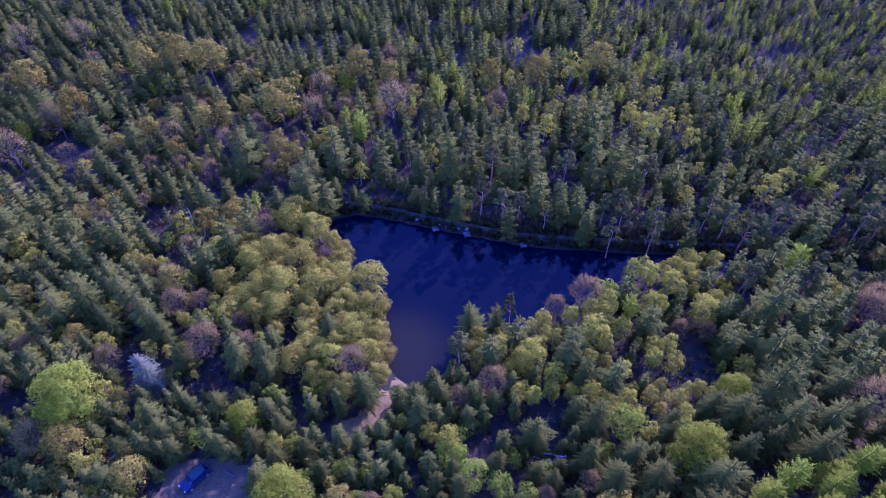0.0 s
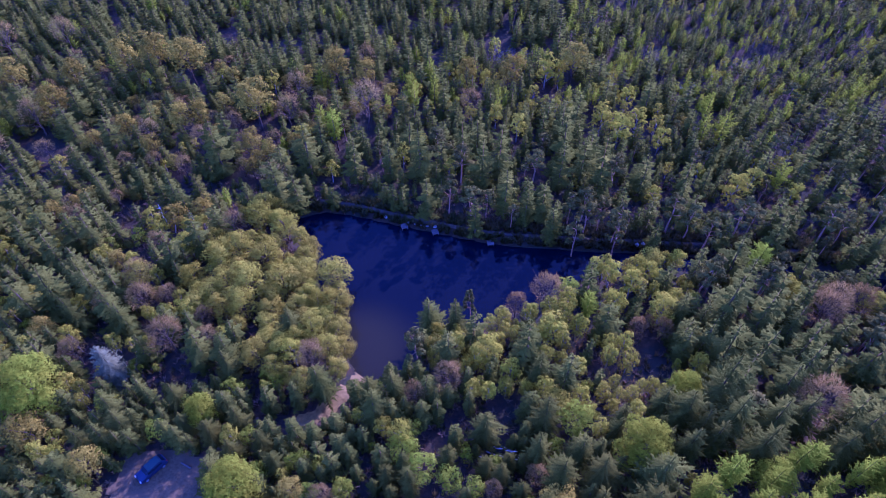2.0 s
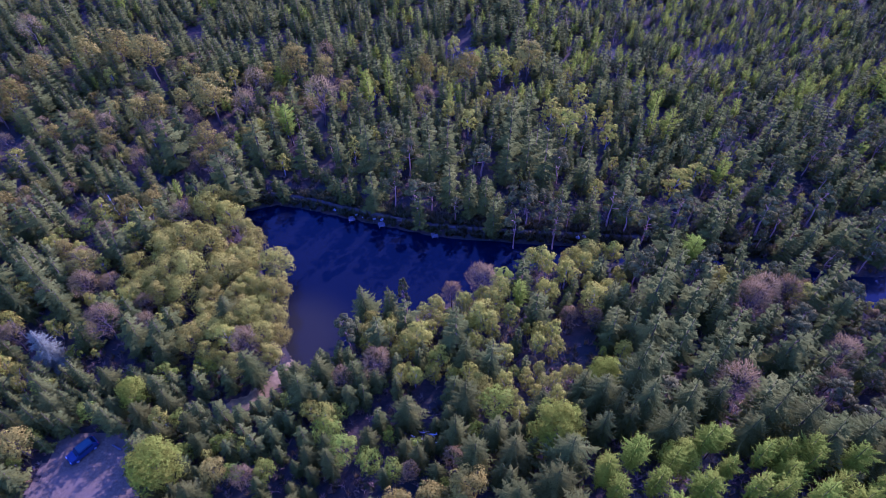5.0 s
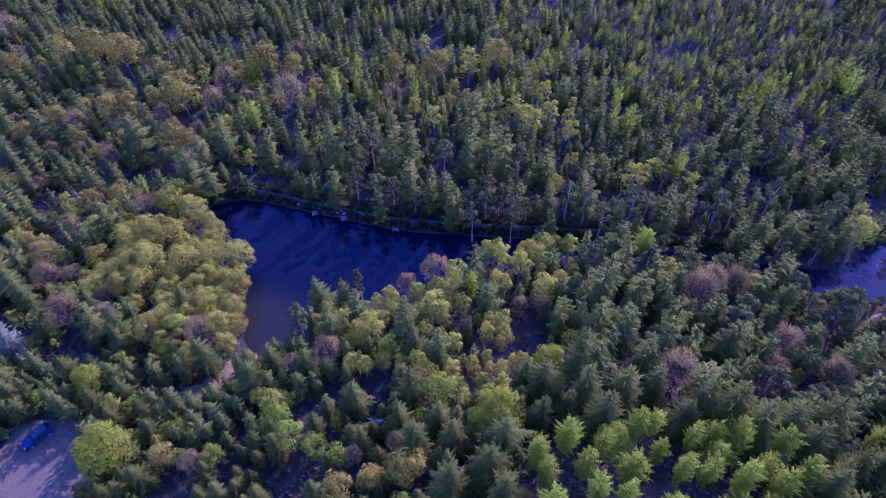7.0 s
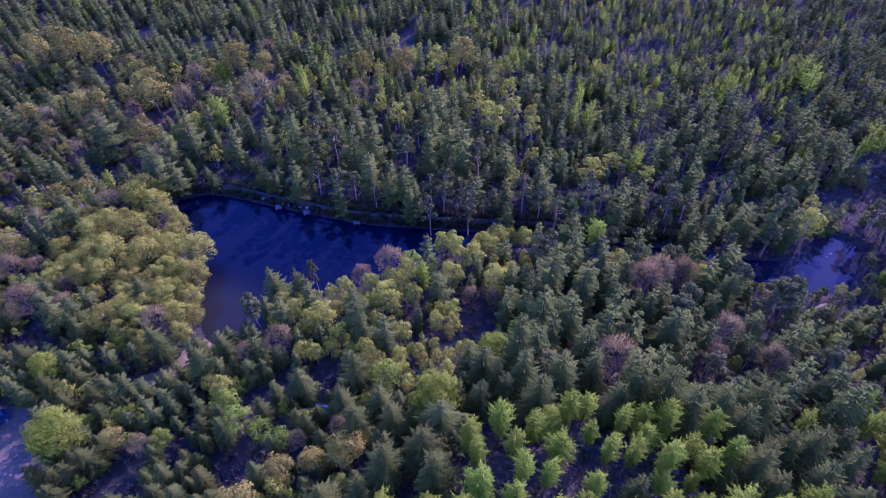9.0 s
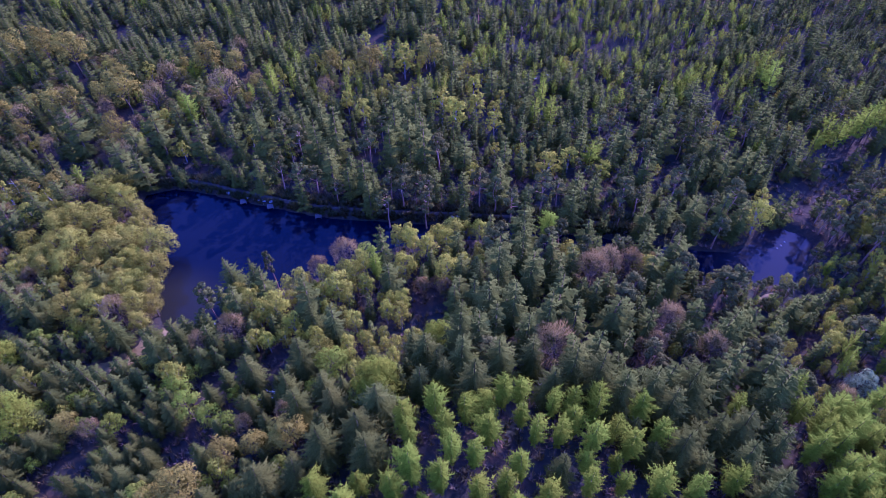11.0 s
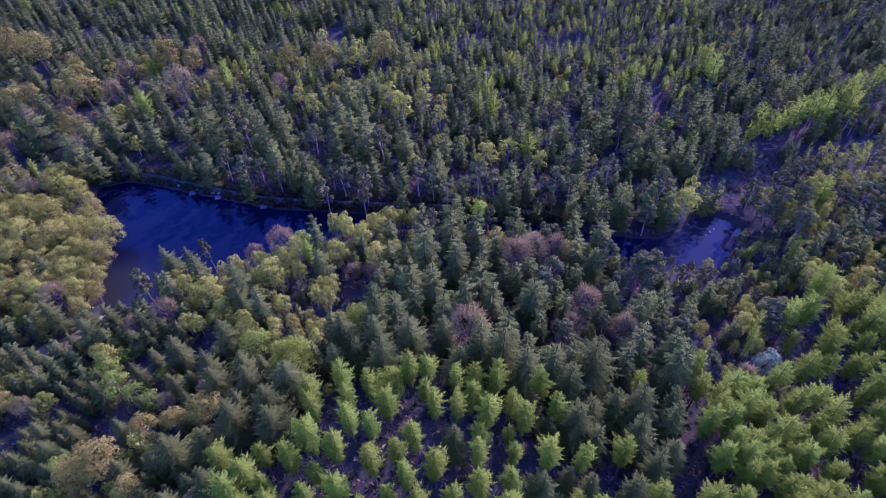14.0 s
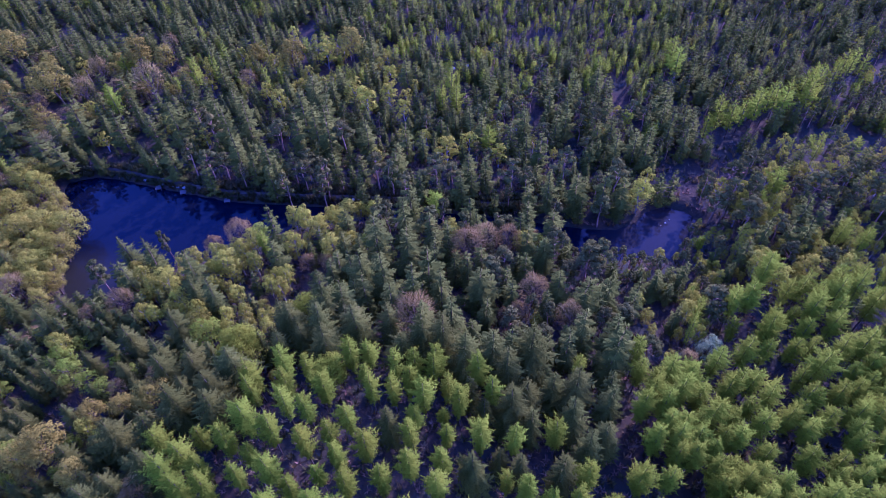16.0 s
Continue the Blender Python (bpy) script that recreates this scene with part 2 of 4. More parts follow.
def conifer(seed, whorls, fronds, steps, full=0.8, belly=0.75, spread=5.0, open_=0.0, low=0.1, twig=0.36, lift=0.0, thick=0.75):
    """Whorls of drooping fronds, each with side twigs, long below and short at the tip."""
    rng = np.random.default_rng(seed)
    trunk, _ = stem(rng, 9.8, 0.13, 0.08)
    c = Soup()
    turn0 = rng.uniform(0, 6.28)
    up = np.array([0, 0, 1.0])
    lean = [1 + 0.16 * rng.normal() for _ in range(5)]
    for w in range(whorls):
        s = w / (whorls - 1)
        z = 10 * (low + (0.985 - low) * s ** 0.92)
        reach = 2.05 * (1 - s) ** full * (belly + (1 - belly) * min(1, s * spread)) + 0.1
        count = max(4, round(fronds * (1 - 0.5 * s)))
        for k in range(count):
            g = turn0 + 2.4 * w + 2 * math.pi * k / count + rng.normal() * 0.22
            if rng.random() < open_:
                continue
            far = reach * rng.uniform(0.55, 1.16) * lean[int(g / 1.2566) % 5]
            out = np.array([math.cos(g), math.sin(g), 0])
            side = np.array([-math.sin(g), math.cos(g), 0])
            rise = far * (0.55 * s - 0.28 + lift + rng.normal() * 0.08)
            root = np.array([0, 0, z + rng.normal() * 0.12])
            place = lambda q: root + out * far * q + np.array([0, 0, rise * q + 0.28 * far * (q * q - q) * (1 - s)])
            swell = out + up * 0.75
            for j in range(steps):
                q0 = 0.16 + 0.8 * j / steps
                wide = twig * far * (1.05 - 0.8 * q0) + 0.07
                a, b = place(q0), place(min(1.05, q0 + thick / steps))
                for sign in (-1, 1):
                    ahead = min(1.2, q0 + 0.7 * wide / far + rng.normal() * 0.04)
                    tip = place(ahead) + sign * side * wide * rng.uniform(0.7, 1.25) - np.array([0, 0, wide * rng.uniform(0.05, 0.5)])
                    c.tri(a, b, tip, swell + sign * side * 0.25)
            a, b = place(0.9), place(1.2)
            c.tri(a + side * 0.06 * far, b + np.array([0, 0, rng.normal() * 0.05]), a - side * 0.06 * far, swell)
    for g in (0, 2.1, 4.2):
        out = np.array([math.cos(g), math.sin(g), 0])
        side = np.array([-math.sin(g), math.cos(g), 0])
        c.tri(out * 0.08 + side * 0.07 + up * 9.45, up * 10.15, out * 0.08 - side * 0.07 + up * 9.45, out)
    return trunk.arrays(), c.arrays()


def broadleaf(seed, lobes, leaves, size, low=0.22, wide=2.0, round_=0.9, limbs=7, bark_r=0.17):
    """A crown of many lobes on limbs, each lobe a loose skin of small leaf sprays with gaps."""
    rng = np.random.default_rng(seed)
    trunk, _ = stem(rng, 6.6, bark_r, 0.35)
    c = Soup()
    mid, tall = 10 * (low + 1) / 2, 10 * (1 - low) / 2
    for k in range(lobes):
        zz = 1 - 1.75 * (k + 0.5) / lobes
        g = 2.39996 * k + rng.normal() * 0.3
        ring = math.sqrt(max(0, 1 - zz * zz)) ** round_
        q = rng.uniform(0.52, 0.78)
        centre = np.array([math.cos(g) * ring * wide * q, math.sin(g) * ring * wide * q, mid + zz * tall * 0.72 + rng.normal() * 0.25])
        r = wide * rng.uniform(0.34, 0.52)
        if k < limbs * 2 and k % 2:
            start = np.array([0, 0, max(1.2, centre[2] - 1.2 - ring * 1.5)])
            trunk.tube(start, centre, bark_r * 0.4, 0.02, 4)
        for _ in range(leaves):
            n = rng.normal(size=3)
            n /= np.linalg.norm(n)
            if n[2] < -0.55:
                n[2] = -n[2]
            p = centre + n * r * rng.uniform(0.72, 1.06) * (1, 1, 1.1)
            face = n + rng.normal(size=3) * 0.32 + np.array([0, 0, 0.2])
            whole = n + 0.35 * (p - np.array([0, 0, mid])) / wide
            leaf_at(c, p, face / np.linalg.norm(face), size * rng.uniform(0.6, 1.3), rng, 1.4, whole)
    return trunk.arrays(), c.arrays()


def pine_tree(seed, lobes, leaves, size):
    """A bare lower trunk with a broken, flattish crown of needle cushions on crooked limbs."""
    rng = np.random.default_rng(seed)
    trunk, _ = stem(rng, 9.2, 0.17, 0.45)
    c = Soup()
    for k in range(lobes):
        s = (k + 0.5) / lobes
        g = 2.39996 * k + rng.normal() * 0.4
        z = 5.0 + 4.6 * s + rng.normal() * 0.25
        out = 1.75 * (1 - 0.72 * s) * rng.uniform(0.55, 1.1)
        centre = np.array([math.cos(g) * out, math.sin(g) * out, z])
        trunk.tube((0, 0, z - 0.7), centre, 0.055, 0.02, 4)
        r = rng.uniform(0.5, 0.85) * (1 - 0.25 * s)
        for _ in range(leaves):
            n = rng.normal(size=3)
            n /= np.linalg.norm(n)
            n[2] = abs(n[2]) if rng.random() < 0.75 else n[2]
            p = centre + n * r * (1.1, 1.1, 0.62) * rng.uniform(0.6, 1.05)
            face = n + rng.normal(size=3) * 0.38 + np.array([0, 0, 0.2])
            leaf_at(c, p, face / np.linalg.norm(face), size * rng.uniform(0.6, 1.25), rng, 1.7, n + np.array([0, 0, 0.25]))
    return trunk.arrays(), c.arrays()


def bare_tree(seed, limbs, twigs, width):
    """Forking limbs and a haze of fine budding twigs."""
    rng = np.random.default_rng(seed)
    trunk, top = stem(rng, 6.0, 0.16, 0.3)
    c = Soup()
    for k in range(limbs):
        g = 2.39996 * k
        zz = rng.uniform(0.15, 1)
        start = np.array([0, 0, 2.0 + 3.6 * zz])
        way = np.array([math.cos(g) * (1.25 - 0.8 * zz), math.sin(g) * (1.25 - 0.8 * zz), 0.75 + 0.8 * zz])
        way *= rng.uniform(1.6, 2.4) / np.linalg.norm(way)
        mid = start + way
        trunk.tube(start, mid, 0.05, 0.022, 4)
        for _ in range(3):
            w2 = way * 0.5 + rng.normal(size=3) * 0.55 + np.array([0, 0, 0.2])
            end = mid + w2
            trunk.tube(mid, end, 0.02, 0.008, 3)
    for _ in range(limbs * twigs * 3):
        n = rng.normal(size=3)
        n /= np.linalg.norm(n)
        n[2] = n[2] if n[2] > -0.45 else -n[2]
        deep = rng.uniform(0.5, 1.0) ** 0.6
        lump = 1 + 0.16 * math.sin(5 * n[0] + seed) * math.sin(4 * n[1] + 2 * n[2])
        p = np.array([0, 0, 6.2]) + n * deep * lump * (1.85, 1.85, 3.4)
        d = n * (1, 1, 1.2) * 0.5 + rng.normal(size=3) * 0.28 + np.array([0, 0, 0.22])
        d *= rng.uniform(0.3, 0.62)
        sideways = np.cross(d, rng.normal(size=3))
        sideways *= width / (np.linalg.norm(sideways) + 1e-9)
        c.tri(p - sideways, p + sideways, p + d, n + np.array([0, 0, 0.2]))
    return trunk.arrays(), c.arrays()


# ---- the lie of the land ----
SHORE = [(-27, 90), (-20, 92.4), (-13, 91), (-6, 88.9), (5, 85.8), (17, 82.6), (31, 81.2), (42, 80.4), (50, 80), (60, 79), (75, 77), (88, 74.5),
         (98, 72.5), (105, 72), (109.5, 74), (113, 78), (117.5, 79.3), (122, 77.5), (123.5, 74.5), (119, 68), (115, 63.5), (105, 63), (98, 65.5), (92, 68), (80, 71.5), (65, 74),
         (52, 75.5), (39, 75), (30, 71.5), (22, 66), (11, 61.5), (3, 59), (0.5, 54), (-4, 49.5), (-8, 50.5), (-10.5, 54), (-15, 63), (-18, 70),
         (-22, 80), (-26, 86)]
CAR_PARK = [(-45, 29), (-44.5, 35.5), (-41, 37.5), (-34, 37.2), (-29.5, 35), (-27.5, 30), (-25.5, 24), (-24.5, 12), (-42, 12), (-46, 20)]
TRACKS = {
    "beach": ([(-7.8, 51.0), (-9.6, 48.2), (-11.8, 45.8), (-14.5, 43.2), (-18, 41)], 1.7),
    "park": ([(-24, 42.5), (-27.5, 40.0), (-30, 37), (-31.5, 34)], 0.9),
    "shore": ([(-38, 96), (-22, 94.5), (-12, 92.6), (-6, 90.6), (4.5, 87.6), (16, 84.7), (31, 83.2), (46, 82.2), (62, 81.2), (78, 79.5), (96, 79)], 0.5),
    "pond": ([(105, 57.5), (107, 59.2), (109.5, 60.4)], 0.4),
}
CLEARINGS = [(-61, 87, 5, 6), (-93, 113, 7, 4), (-82, 119, 6, 2.5), (-48, 158, 20, 3), (57, 129, 5, 3), (57, 63, 3, 4), (134, 99, 5, 9), (128, 88, 10, 6), (163, 101, 11, 4), (138, 40, 6, 3), (110, 48, 4, 3), (4, 26, 4, 4), (43, 49, 3, 3), (-55, 55, 3, 3), (-71, 46, 4, 3), (73, 74, 5, 3), (5, 38, 3, 3), (27, 152, 11, 4.5), (-33, 93, 4, 3), (55, 118, 4, 6), (118, 84, 6, 3.5), (150, 99, 10, 3.5), (106, 40, 5, 3), (70, 136, 5, 3), (112, 37, 4, 3), (44, 55, 2.5, 2.5), (48, 27, 3, 2), (67, 25, 3, 2), (-28, 60, 2, 6)]


def inside(poly, x, y):
    """Which of the places lie inside the outline."""
    hit = np.zeros(np.shape(x), bool)
    for (ax, ay), (bx, by) in zip(poly, poly[1:] + poly[:1]):
        cross = (ay > y) != (by > y)
        with np.errstate(divide="ignore", invalid="ignore"):
            hit ^= cross & (x < (bx - ax) * (y - ay) / (by - ay + 1e-12) + ax)
    return hit


def from_line(line, x, y):
    """The distance to a line of straight stretches."""
    best = np.full(np.shape(x), 1e9)
    for (ax, ay), (bx, by) in zip(line, line[1:]):
        dx, dy = bx - ax, by - ay
        s = np.clip(((x - ax) * dx + (y - ay) * dy) / (dx * dx + dy * dy), 0, 1)
        best = np.minimum(best, np.hypot(x - ax - s * dx, y - ay - s * dy))
    return best


def from_shore(x, y):
    """Metres from the water's edge: more than 0 on land."""
    d = from_line(SHORE + SHORE[:1], x, y)
    return np.where(inside(SHORE, x, y), -d, d)


def land(x, y):
    """The height of the ground."""
    x, y = np.asarray(x, float), np.asarray(y, float)
    d = from_shore(x, y)
    knoll = 9 * np.exp(-((x - 52) / 34) ** 2 - ((y - 15) / 26) ** 2)
    far = 0.03 * np.clip(y - 92, 0, 400)
    rough = 0.25 * np.sin(x * 0.31 + 1.2 * np.sin(y * 0.17)) + 0.22 * np.sin(y * 0.43 + x * 0.09) + 0.12 * np.sin(x * 0.9) * np.sin(y * 0.83)
    park = np.clip(from_line([(-45, 33), (-35, 15)], x, y) / 12, 0, 1)
    dry = 0.9 + (knoll + far) + rough * park
    edge = np.clip(d / 4.0, 0, 1)
    steep = np.where(y > 76, np.clip(d / 1.8, 0, 1) * 1.4, 0)
    wet = np.clip(d * 0.3, -1.8, 0)
    return np.where(d < 0, wet, np.maximum(dry * edge, np.minimum(steep, 1.2 + dry)) + 0.05)


def steps(*spans):
    """Places along one side of the ground's grid: (from, to, stride) after one another."""
    out = []
    for a, b, s in spans:
        out += list(np.arange(a, b, s))
    return np.array(out + [spans[-1][1]])


def build_ground():
    gx = steps((-3000, -400, 400), (-400, -100, 20), (-100, -60, 4), (-60, 145, 1.25), (145, 220, 4), (220, 400, 20), (400, 3000, 400))
    gy = steps((-3000, -200, 400), (-200, 0, 20), (0, 100, 1.25), (100, 200, 4), (200, 400, 20), (400, 3400, 400))
    x, y = np.meshgrid(gx, gy)
    verts = np.stack([x, y, land(x, y)], -1).reshape(-1, 3)
    nx = len(gx)
    i, j = np.meshgrid(np.arange(nx - 1), np.arange(len(gy) - 1))
    a = (j * nx + i).ravel()
    faces = np.stack([a, a + 1, a + nx + 1, a + nx], 1)
    ob = new("ground", mesh_of("ground", verts, faces, [EARTH], smooth=True))
    return tagged(ob, "brown forest floor of needles and dead bracken", "forest floor", kind="structure")


def build_water():
    bm = bmesh.new()
    bm.faces.new([bm.verts.new((x + 0.6 * math.sin(k), y + 0.6 * math.cos(k), 0)) for k, (x, y) in enumerate(grown(SHORE, 1.2))])
    bmesh.ops.triangulate(bm, faces=bm.faces[:])
    me = bpy.data.meshes.new("lake")
    bm.to_mesh(me)
    bm.free()
    me.materials.append(WATER)
    return tagged(new("water", me), "still dark blue lake water that mirrors the wood", "lake", kind="structure")


def grown(poly, by):
    """The outline moved outward a little, so that the banks cover its rim."""
    out = []
    for k in range(len(poly)):
        (ax, ay), (bx, by_), (cx, cy) = poly[k - 1], poly[k], poly[(k + 1) % len(poly)]
        dx, dy = cx - ax, cy - ay
        n = math.hypot(dx, dy) + 1e-9
        out.append((bx - dy / n * by, by_ + dx / n * by))
    return out


def smooth_line(line, n=6):
    """More places along a line, rounded at its bends."""
    p = np.array(line, float)
    p = np.vstack([2 * p[0] - p[1], p, 2 * p[-1] - p[-2]])
    out = []
    for k in range(1, len(p) - 2):
        for s in np.arange(n) / n:
            a, b, c, d = p[k - 1], p[k], p[k + 1], p[k + 2]
            out.append(0.5 * (2 * b + (c - a) * s + (2 * a - 5 * b + 4 * c - d) * s * s + (3 * b - a - 3 * c + d) * s ** 3))
    out.append(p[-2])
    return np.array(out)


def build_track(name, line, half, material, label, lift=0.1, seed=3):
    """A trodden way with ragged edges, laid over the ground."""
    rng = np.random.default_rng(seed)
    p = smooth_line(line, 8)
    t = np.gradient(p, axis=0)
    n = np.stack([-t[:, 1], t[:, 0]], 1) / (np.linalg.norm(t, axis=1, keepdims=True) + 1e-9)
    across = np.array([-1, -0.6, -0.2, 0.2, 0.6, 1.0])
    verts = []
    for k in range(len(p)):
        w = half * (1 + 0.25 * math.sin(k * 0.7) + rng.normal() * 0.12)
        for a in across:
            x, y = p[k] + n[k] * a * w
            verts.append((x, y, float(land(x, y)) + (lift if abs(a) < 0.9 else -0.1)))
    m = len(across)
    faces = [(k * m + i, (k + 1) * m + i, (k + 1) * m + i + 1, k * m + i + 1) for k in range(len(p) - 1) for i in range(m - 1)]
    return tagged(new(name, mesh_of(name, verts, faces, [material], smooth=True)), label, "path", kind="structure")


def build_car_park():
    verts, faces, index = [], [], {}
    for i in range(-64, -22):
        for j in range(10, 40):
            cells = [(i, j), (i + 1, j), (i + 1, j + 1), (i, j + 1)]
            wob = 1.0 * math.sin(i * 1.3) + 0.8 * math.sin(j * 1.7)
            if inside(CAR_PARK, np.array([i + 0.5 + 0.4 * wob]), np.array([j + 0.5]))[0]:
                for c in cells:
                    if c not in index:
                        index[c] = len(verts)
                        verts.append((*c, float(land(*c)) + 0.09))
                faces.append([index[c] for c in cells])
    return tagged(new("car_park", mesh_of("car_park", verts, faces, [GRAVEL], smooth=True)), "pale gravel clearing used as a car park", "car park", kind="structure")


build_ground()
build_water()
build_car_park()
build_track("path_beach", TRACKS["beach"][0], TRACKS["beach"][1], SAND, "sandy track that runs down to the lake")
build_track("path_park", TRACKS["park"][0], TRACKS["park"][1], TRODDEN, "dappled earth track that leaves the car park", 0.1, 4)
build_track("path_shore", TRACKS["shore"][0], TRACKS["shore"][1], TRODDEN, "pale footpath along the wooded shore", 0.14, 5)
build_track("path_pond", TRACKS["pond"][0], TRACKS["pond"][1], SAND, "short sandy path beside the pond", 0.14, 7)

# ---- trees of the wood ----
KINDS = {  # label, category, bark, lowest and highest height, radius to height
    "spruce": ("spruce_tree", "dark green spruce with drooping needle fronds", "spruce", BARK, 10, 14.5, 0.235),
    "bluespruce": ("blue_spruce_tree", "silvery blue spruce among green trees", "spruce", BARK, 10, 12, 0.24),
    "pine": ("pine_tree", "grey-green pine with cushioned crown and reddish trunk", "pine", PINE_BARK, 8.5, 12, 0.24),
    "larch": ("larch_tree", "fresh bright green larch with soft new needles", "larch", BARK, 9, 13, 0.195),
    "birch": ("birch_tree", "birch in yellow-green spring leaf", "birch", BIRCH_BARK, 5.5, 8.5, 0.205),
    "willow": ("willow_tree", "rounded olive-yellow willow just in leaf", "willow", BARK, 7, 10, 0.28),
    "young": ("young_tree", "young broadleaf tree in bright new green", "tree", BARK, 4, 7, 0.27),
    "lime": ("lime_tree", "full round tree in vivid lime-green leaf", "tree", BARK, 8, 12, 0.35),
    "oak": ("oak_tree", "broad tree in brownish-yellow opening leaf", "oak", BARK, 7, 11, 0.3),
    "bare": ("bare_tree", "leafless tree with pinkish-brown budding twigs", "bare tree", BARK, 6, 9, 0.28),
    "blossom": ("blossom_tree", "round shrub covered with whitish blossom", "blossoming tree", BARK, 7, 8, 0.36),
}
NEAR, FAR = {}, {}
SOFT = (0.42, 0.55, 0.38, 0.48, 0.6)  # the same for the larches
FULL = (0.5, 0.78, 0.56, 0.64, 0.5)  # how full the spruces are: 1 is a straight cone
for n in range(5):
    NEAR.setdefault("spruce", []).append(conifer(10 + n, 23, 10, 5, FULL[n], twig=0.28))
    FAR.setdefault("spruce", []).append(conifer(10 + n, 12, 6, 3, FULL[n], twig=0.5, thick=1.1))
    NEAR.setdefault("larch", []).append(conifer(30 + n, 19, 9, 5, SOFT[n], 0.34, 2.0, low=0.32, twig=0.34, lift=0.36, thick=0.8))
    FAR.setdefault("larch", []).append(conifer(30 + n, 12, 7, 3, SOFT[n], 0.45, 2.6, low=0.3, twig=0.42, lift=0.36, thick=1.0))
    NEAR.setdefault("pine", []).append(pine_tree(50 + n, 14, 80, 0.26))
    FAR.setdefault("pine", []).append(pine_tree(50 + n, 11, 38, 0.36))
    NEAR.setdefault("birch", []).append(broadleaf(70 + n, 15, 90, 0.235, 0.13))
    FAR.setdefault("birch", []).append(broadleaf(70 + n, 11, 36, 0.42, 0.13))
    NEAR.setdefault("willow", []).append(broadleaf(90 + n, 20, 130, 0.185, 0.1, 2.05))
    NEAR.setdefault("young", []).append(broadleaf(110 + n, 12, 64, 0.29, 0.08))
    FAR.setdefault("young", []).append(broadleaf(110 + n, 10, 50, 0.33, 0.08))
    NEAR.setdefault("oak", []).append(broadleaf(130 + n, 22, 90, 0.2, 0.22, 2.0))
    FAR.setdefault("oak", []).append(broadleaf(130 + n, 18, 70, 0.25, 0.22, 2.0))
    NEAR.setdefault("bare", []).append(bare_tree(150 + n, 16, 38, 0.03))
    FAR.setdefault("bare", []).append(bare_tree(150 + n, 14, 20, 0.035))
for n in range(2):
    NEAR.setdefault("lime", []).append(broadleaf(170 + n, 26, 200, 0.17, 0.12, 2.05))
    NEAR.setdefault("blossom", []).append(broadleaf(180 + n, 20, 110, 0.18, 0.05, 2.0))
    NEAR.setdefault("bluespruce", []).append(conifer(190 + n, 24, 11, 5, 0.6, twig=0.28))
for kind in KINDS:
    FAR.setdefault(kind, NEAR[kind])
MESHES = {}
for far, kind, shapes in [(False, *row) for row in NEAR.items()] + [(True, *row) for row in FAR.items()]:
    MESHES[kind, far] = [(mesh_of(kind + "_trunk", *t[:2], [KINDS[kind][3]], smooth=True), mesh_of(kind + "_crown", *c[:2], [LEAF[kind]], normals=c[2])) for t, c in shapes]

MARKED = {kind: [] for kind in ("lime", "blossom", "bluespruce", "bare", "oak", "birch", "willow", "larch", "young", "pine", "spruce")}
MARKED["bare"] += [
    (7.3, 47.5, 8.6, 2.7), (2.0, 44.8, 7.2, 2.0), (25.4, 65.3, 9.9, 3.2), (19.8, 63.7, 7.4, 2.1), (-41.7, 55.2, 9.9, 3.2), (-51.0, 77.8, 7.3, 2.1),
    (-36.4, 81.9, 8.8, 2.7), (-31.1, 95.9, 9.9, 3.2), (-31.5, 129.2, 9.5, 3.0), (-32.2, 119.6, 9.8, 3.2), (-13.1, 119.8, 12.5, 4.3), (-14.9, 142.3, 8.8, 2.7),
    (-51.2, 109.9, 7.9, 2.4), (-63.9, 112.2, 8.3, 2.5), (-52.3, 70.1, 8.1, 2.4), (-56.0, 63.0, 7.4, 2.1), (-63.1, 38.8, 9.5, 3.0), (73.1, 59.8, 11.0, 3.7),
    (-97.3, 103.8, 11.7, 4.0), (-94.2, 117.8, 9.8, 3.2), (-57.6, 52.6, 7.8, 2.3), (-15.7, 51.2, 8.6, 2.6), (12.6, 124.0, 8.6, 2.7), (63.7, 41.2, 11.5, 3.9),
]
MARKED["bare"] += [
    (85.2, 49.9, 9.3, 2.9), (20.2, 31.2, 6.5, 1.7), (13.9, 29.4, 5.8, 1.5), (-38.1, 82.3, 8.1, 2.4), (91.1, 43.2, 9.0, 2.8), (81.2, 63.3, 9.1, 2.9),
    (76.1, 63.1, 9.9, 3.2), (-102.7, 155.0, 9.9, 3.2), (-117.6, 151.5, 10.6, 3.5), (109.7, 34.9, 7.3, 2.1),
]
MARKED["oak"] += [
    (-39.7, 119.5, 13.1, 4.6), (-22.4, 136.4, 11.4, 3.9), (-14.5, 135.3, 9.3, 2.9), (39.5, 138.6, 11.5, 3.9), (23.2, 134.3, 11.0, 3.7), (11.9, 136.8, 8.3, 2.5),
    (-91.0, 122.3, 10.6, 3.5), (-90.9, 134.0, 9.6, 3.1), (-107.0, 133.5, 11.0, 3.7), (-70.8, 141.0, 12.4, 4.3), (-61.8, 138.9, 13.0, 4.6), (-49.5, 124.0, 7.3, 2.1),
    (-38.5, 107.7, 8.8, 2.7), (-34.3, 106.2, 6.9, 1.9), (-53.8, 118.6, 8.8, 2.7), (-57.8, 116.7, 9.1, 2.9), (-47.1, 33.0, 8.2, 2.5), (-57.8, 37.4, 9.4, 3.0),
    (-50.3, 136.6, 6.5, 1.8), (22.6, 26.2, 8.8, 2.8), (16.8, 25.3, 7.2, 2.1), (12.5, 24.0, 8.2, 2.5), (12.3, 25.7, 7.4, 2.1), (14.2, 13.7, 8.0, 2.4),
]
MARKED["oak"] += [
    (4.3, 16.6, 8.5, 2.6), (-79.8, 141.8, 11.3, 3.8),
]
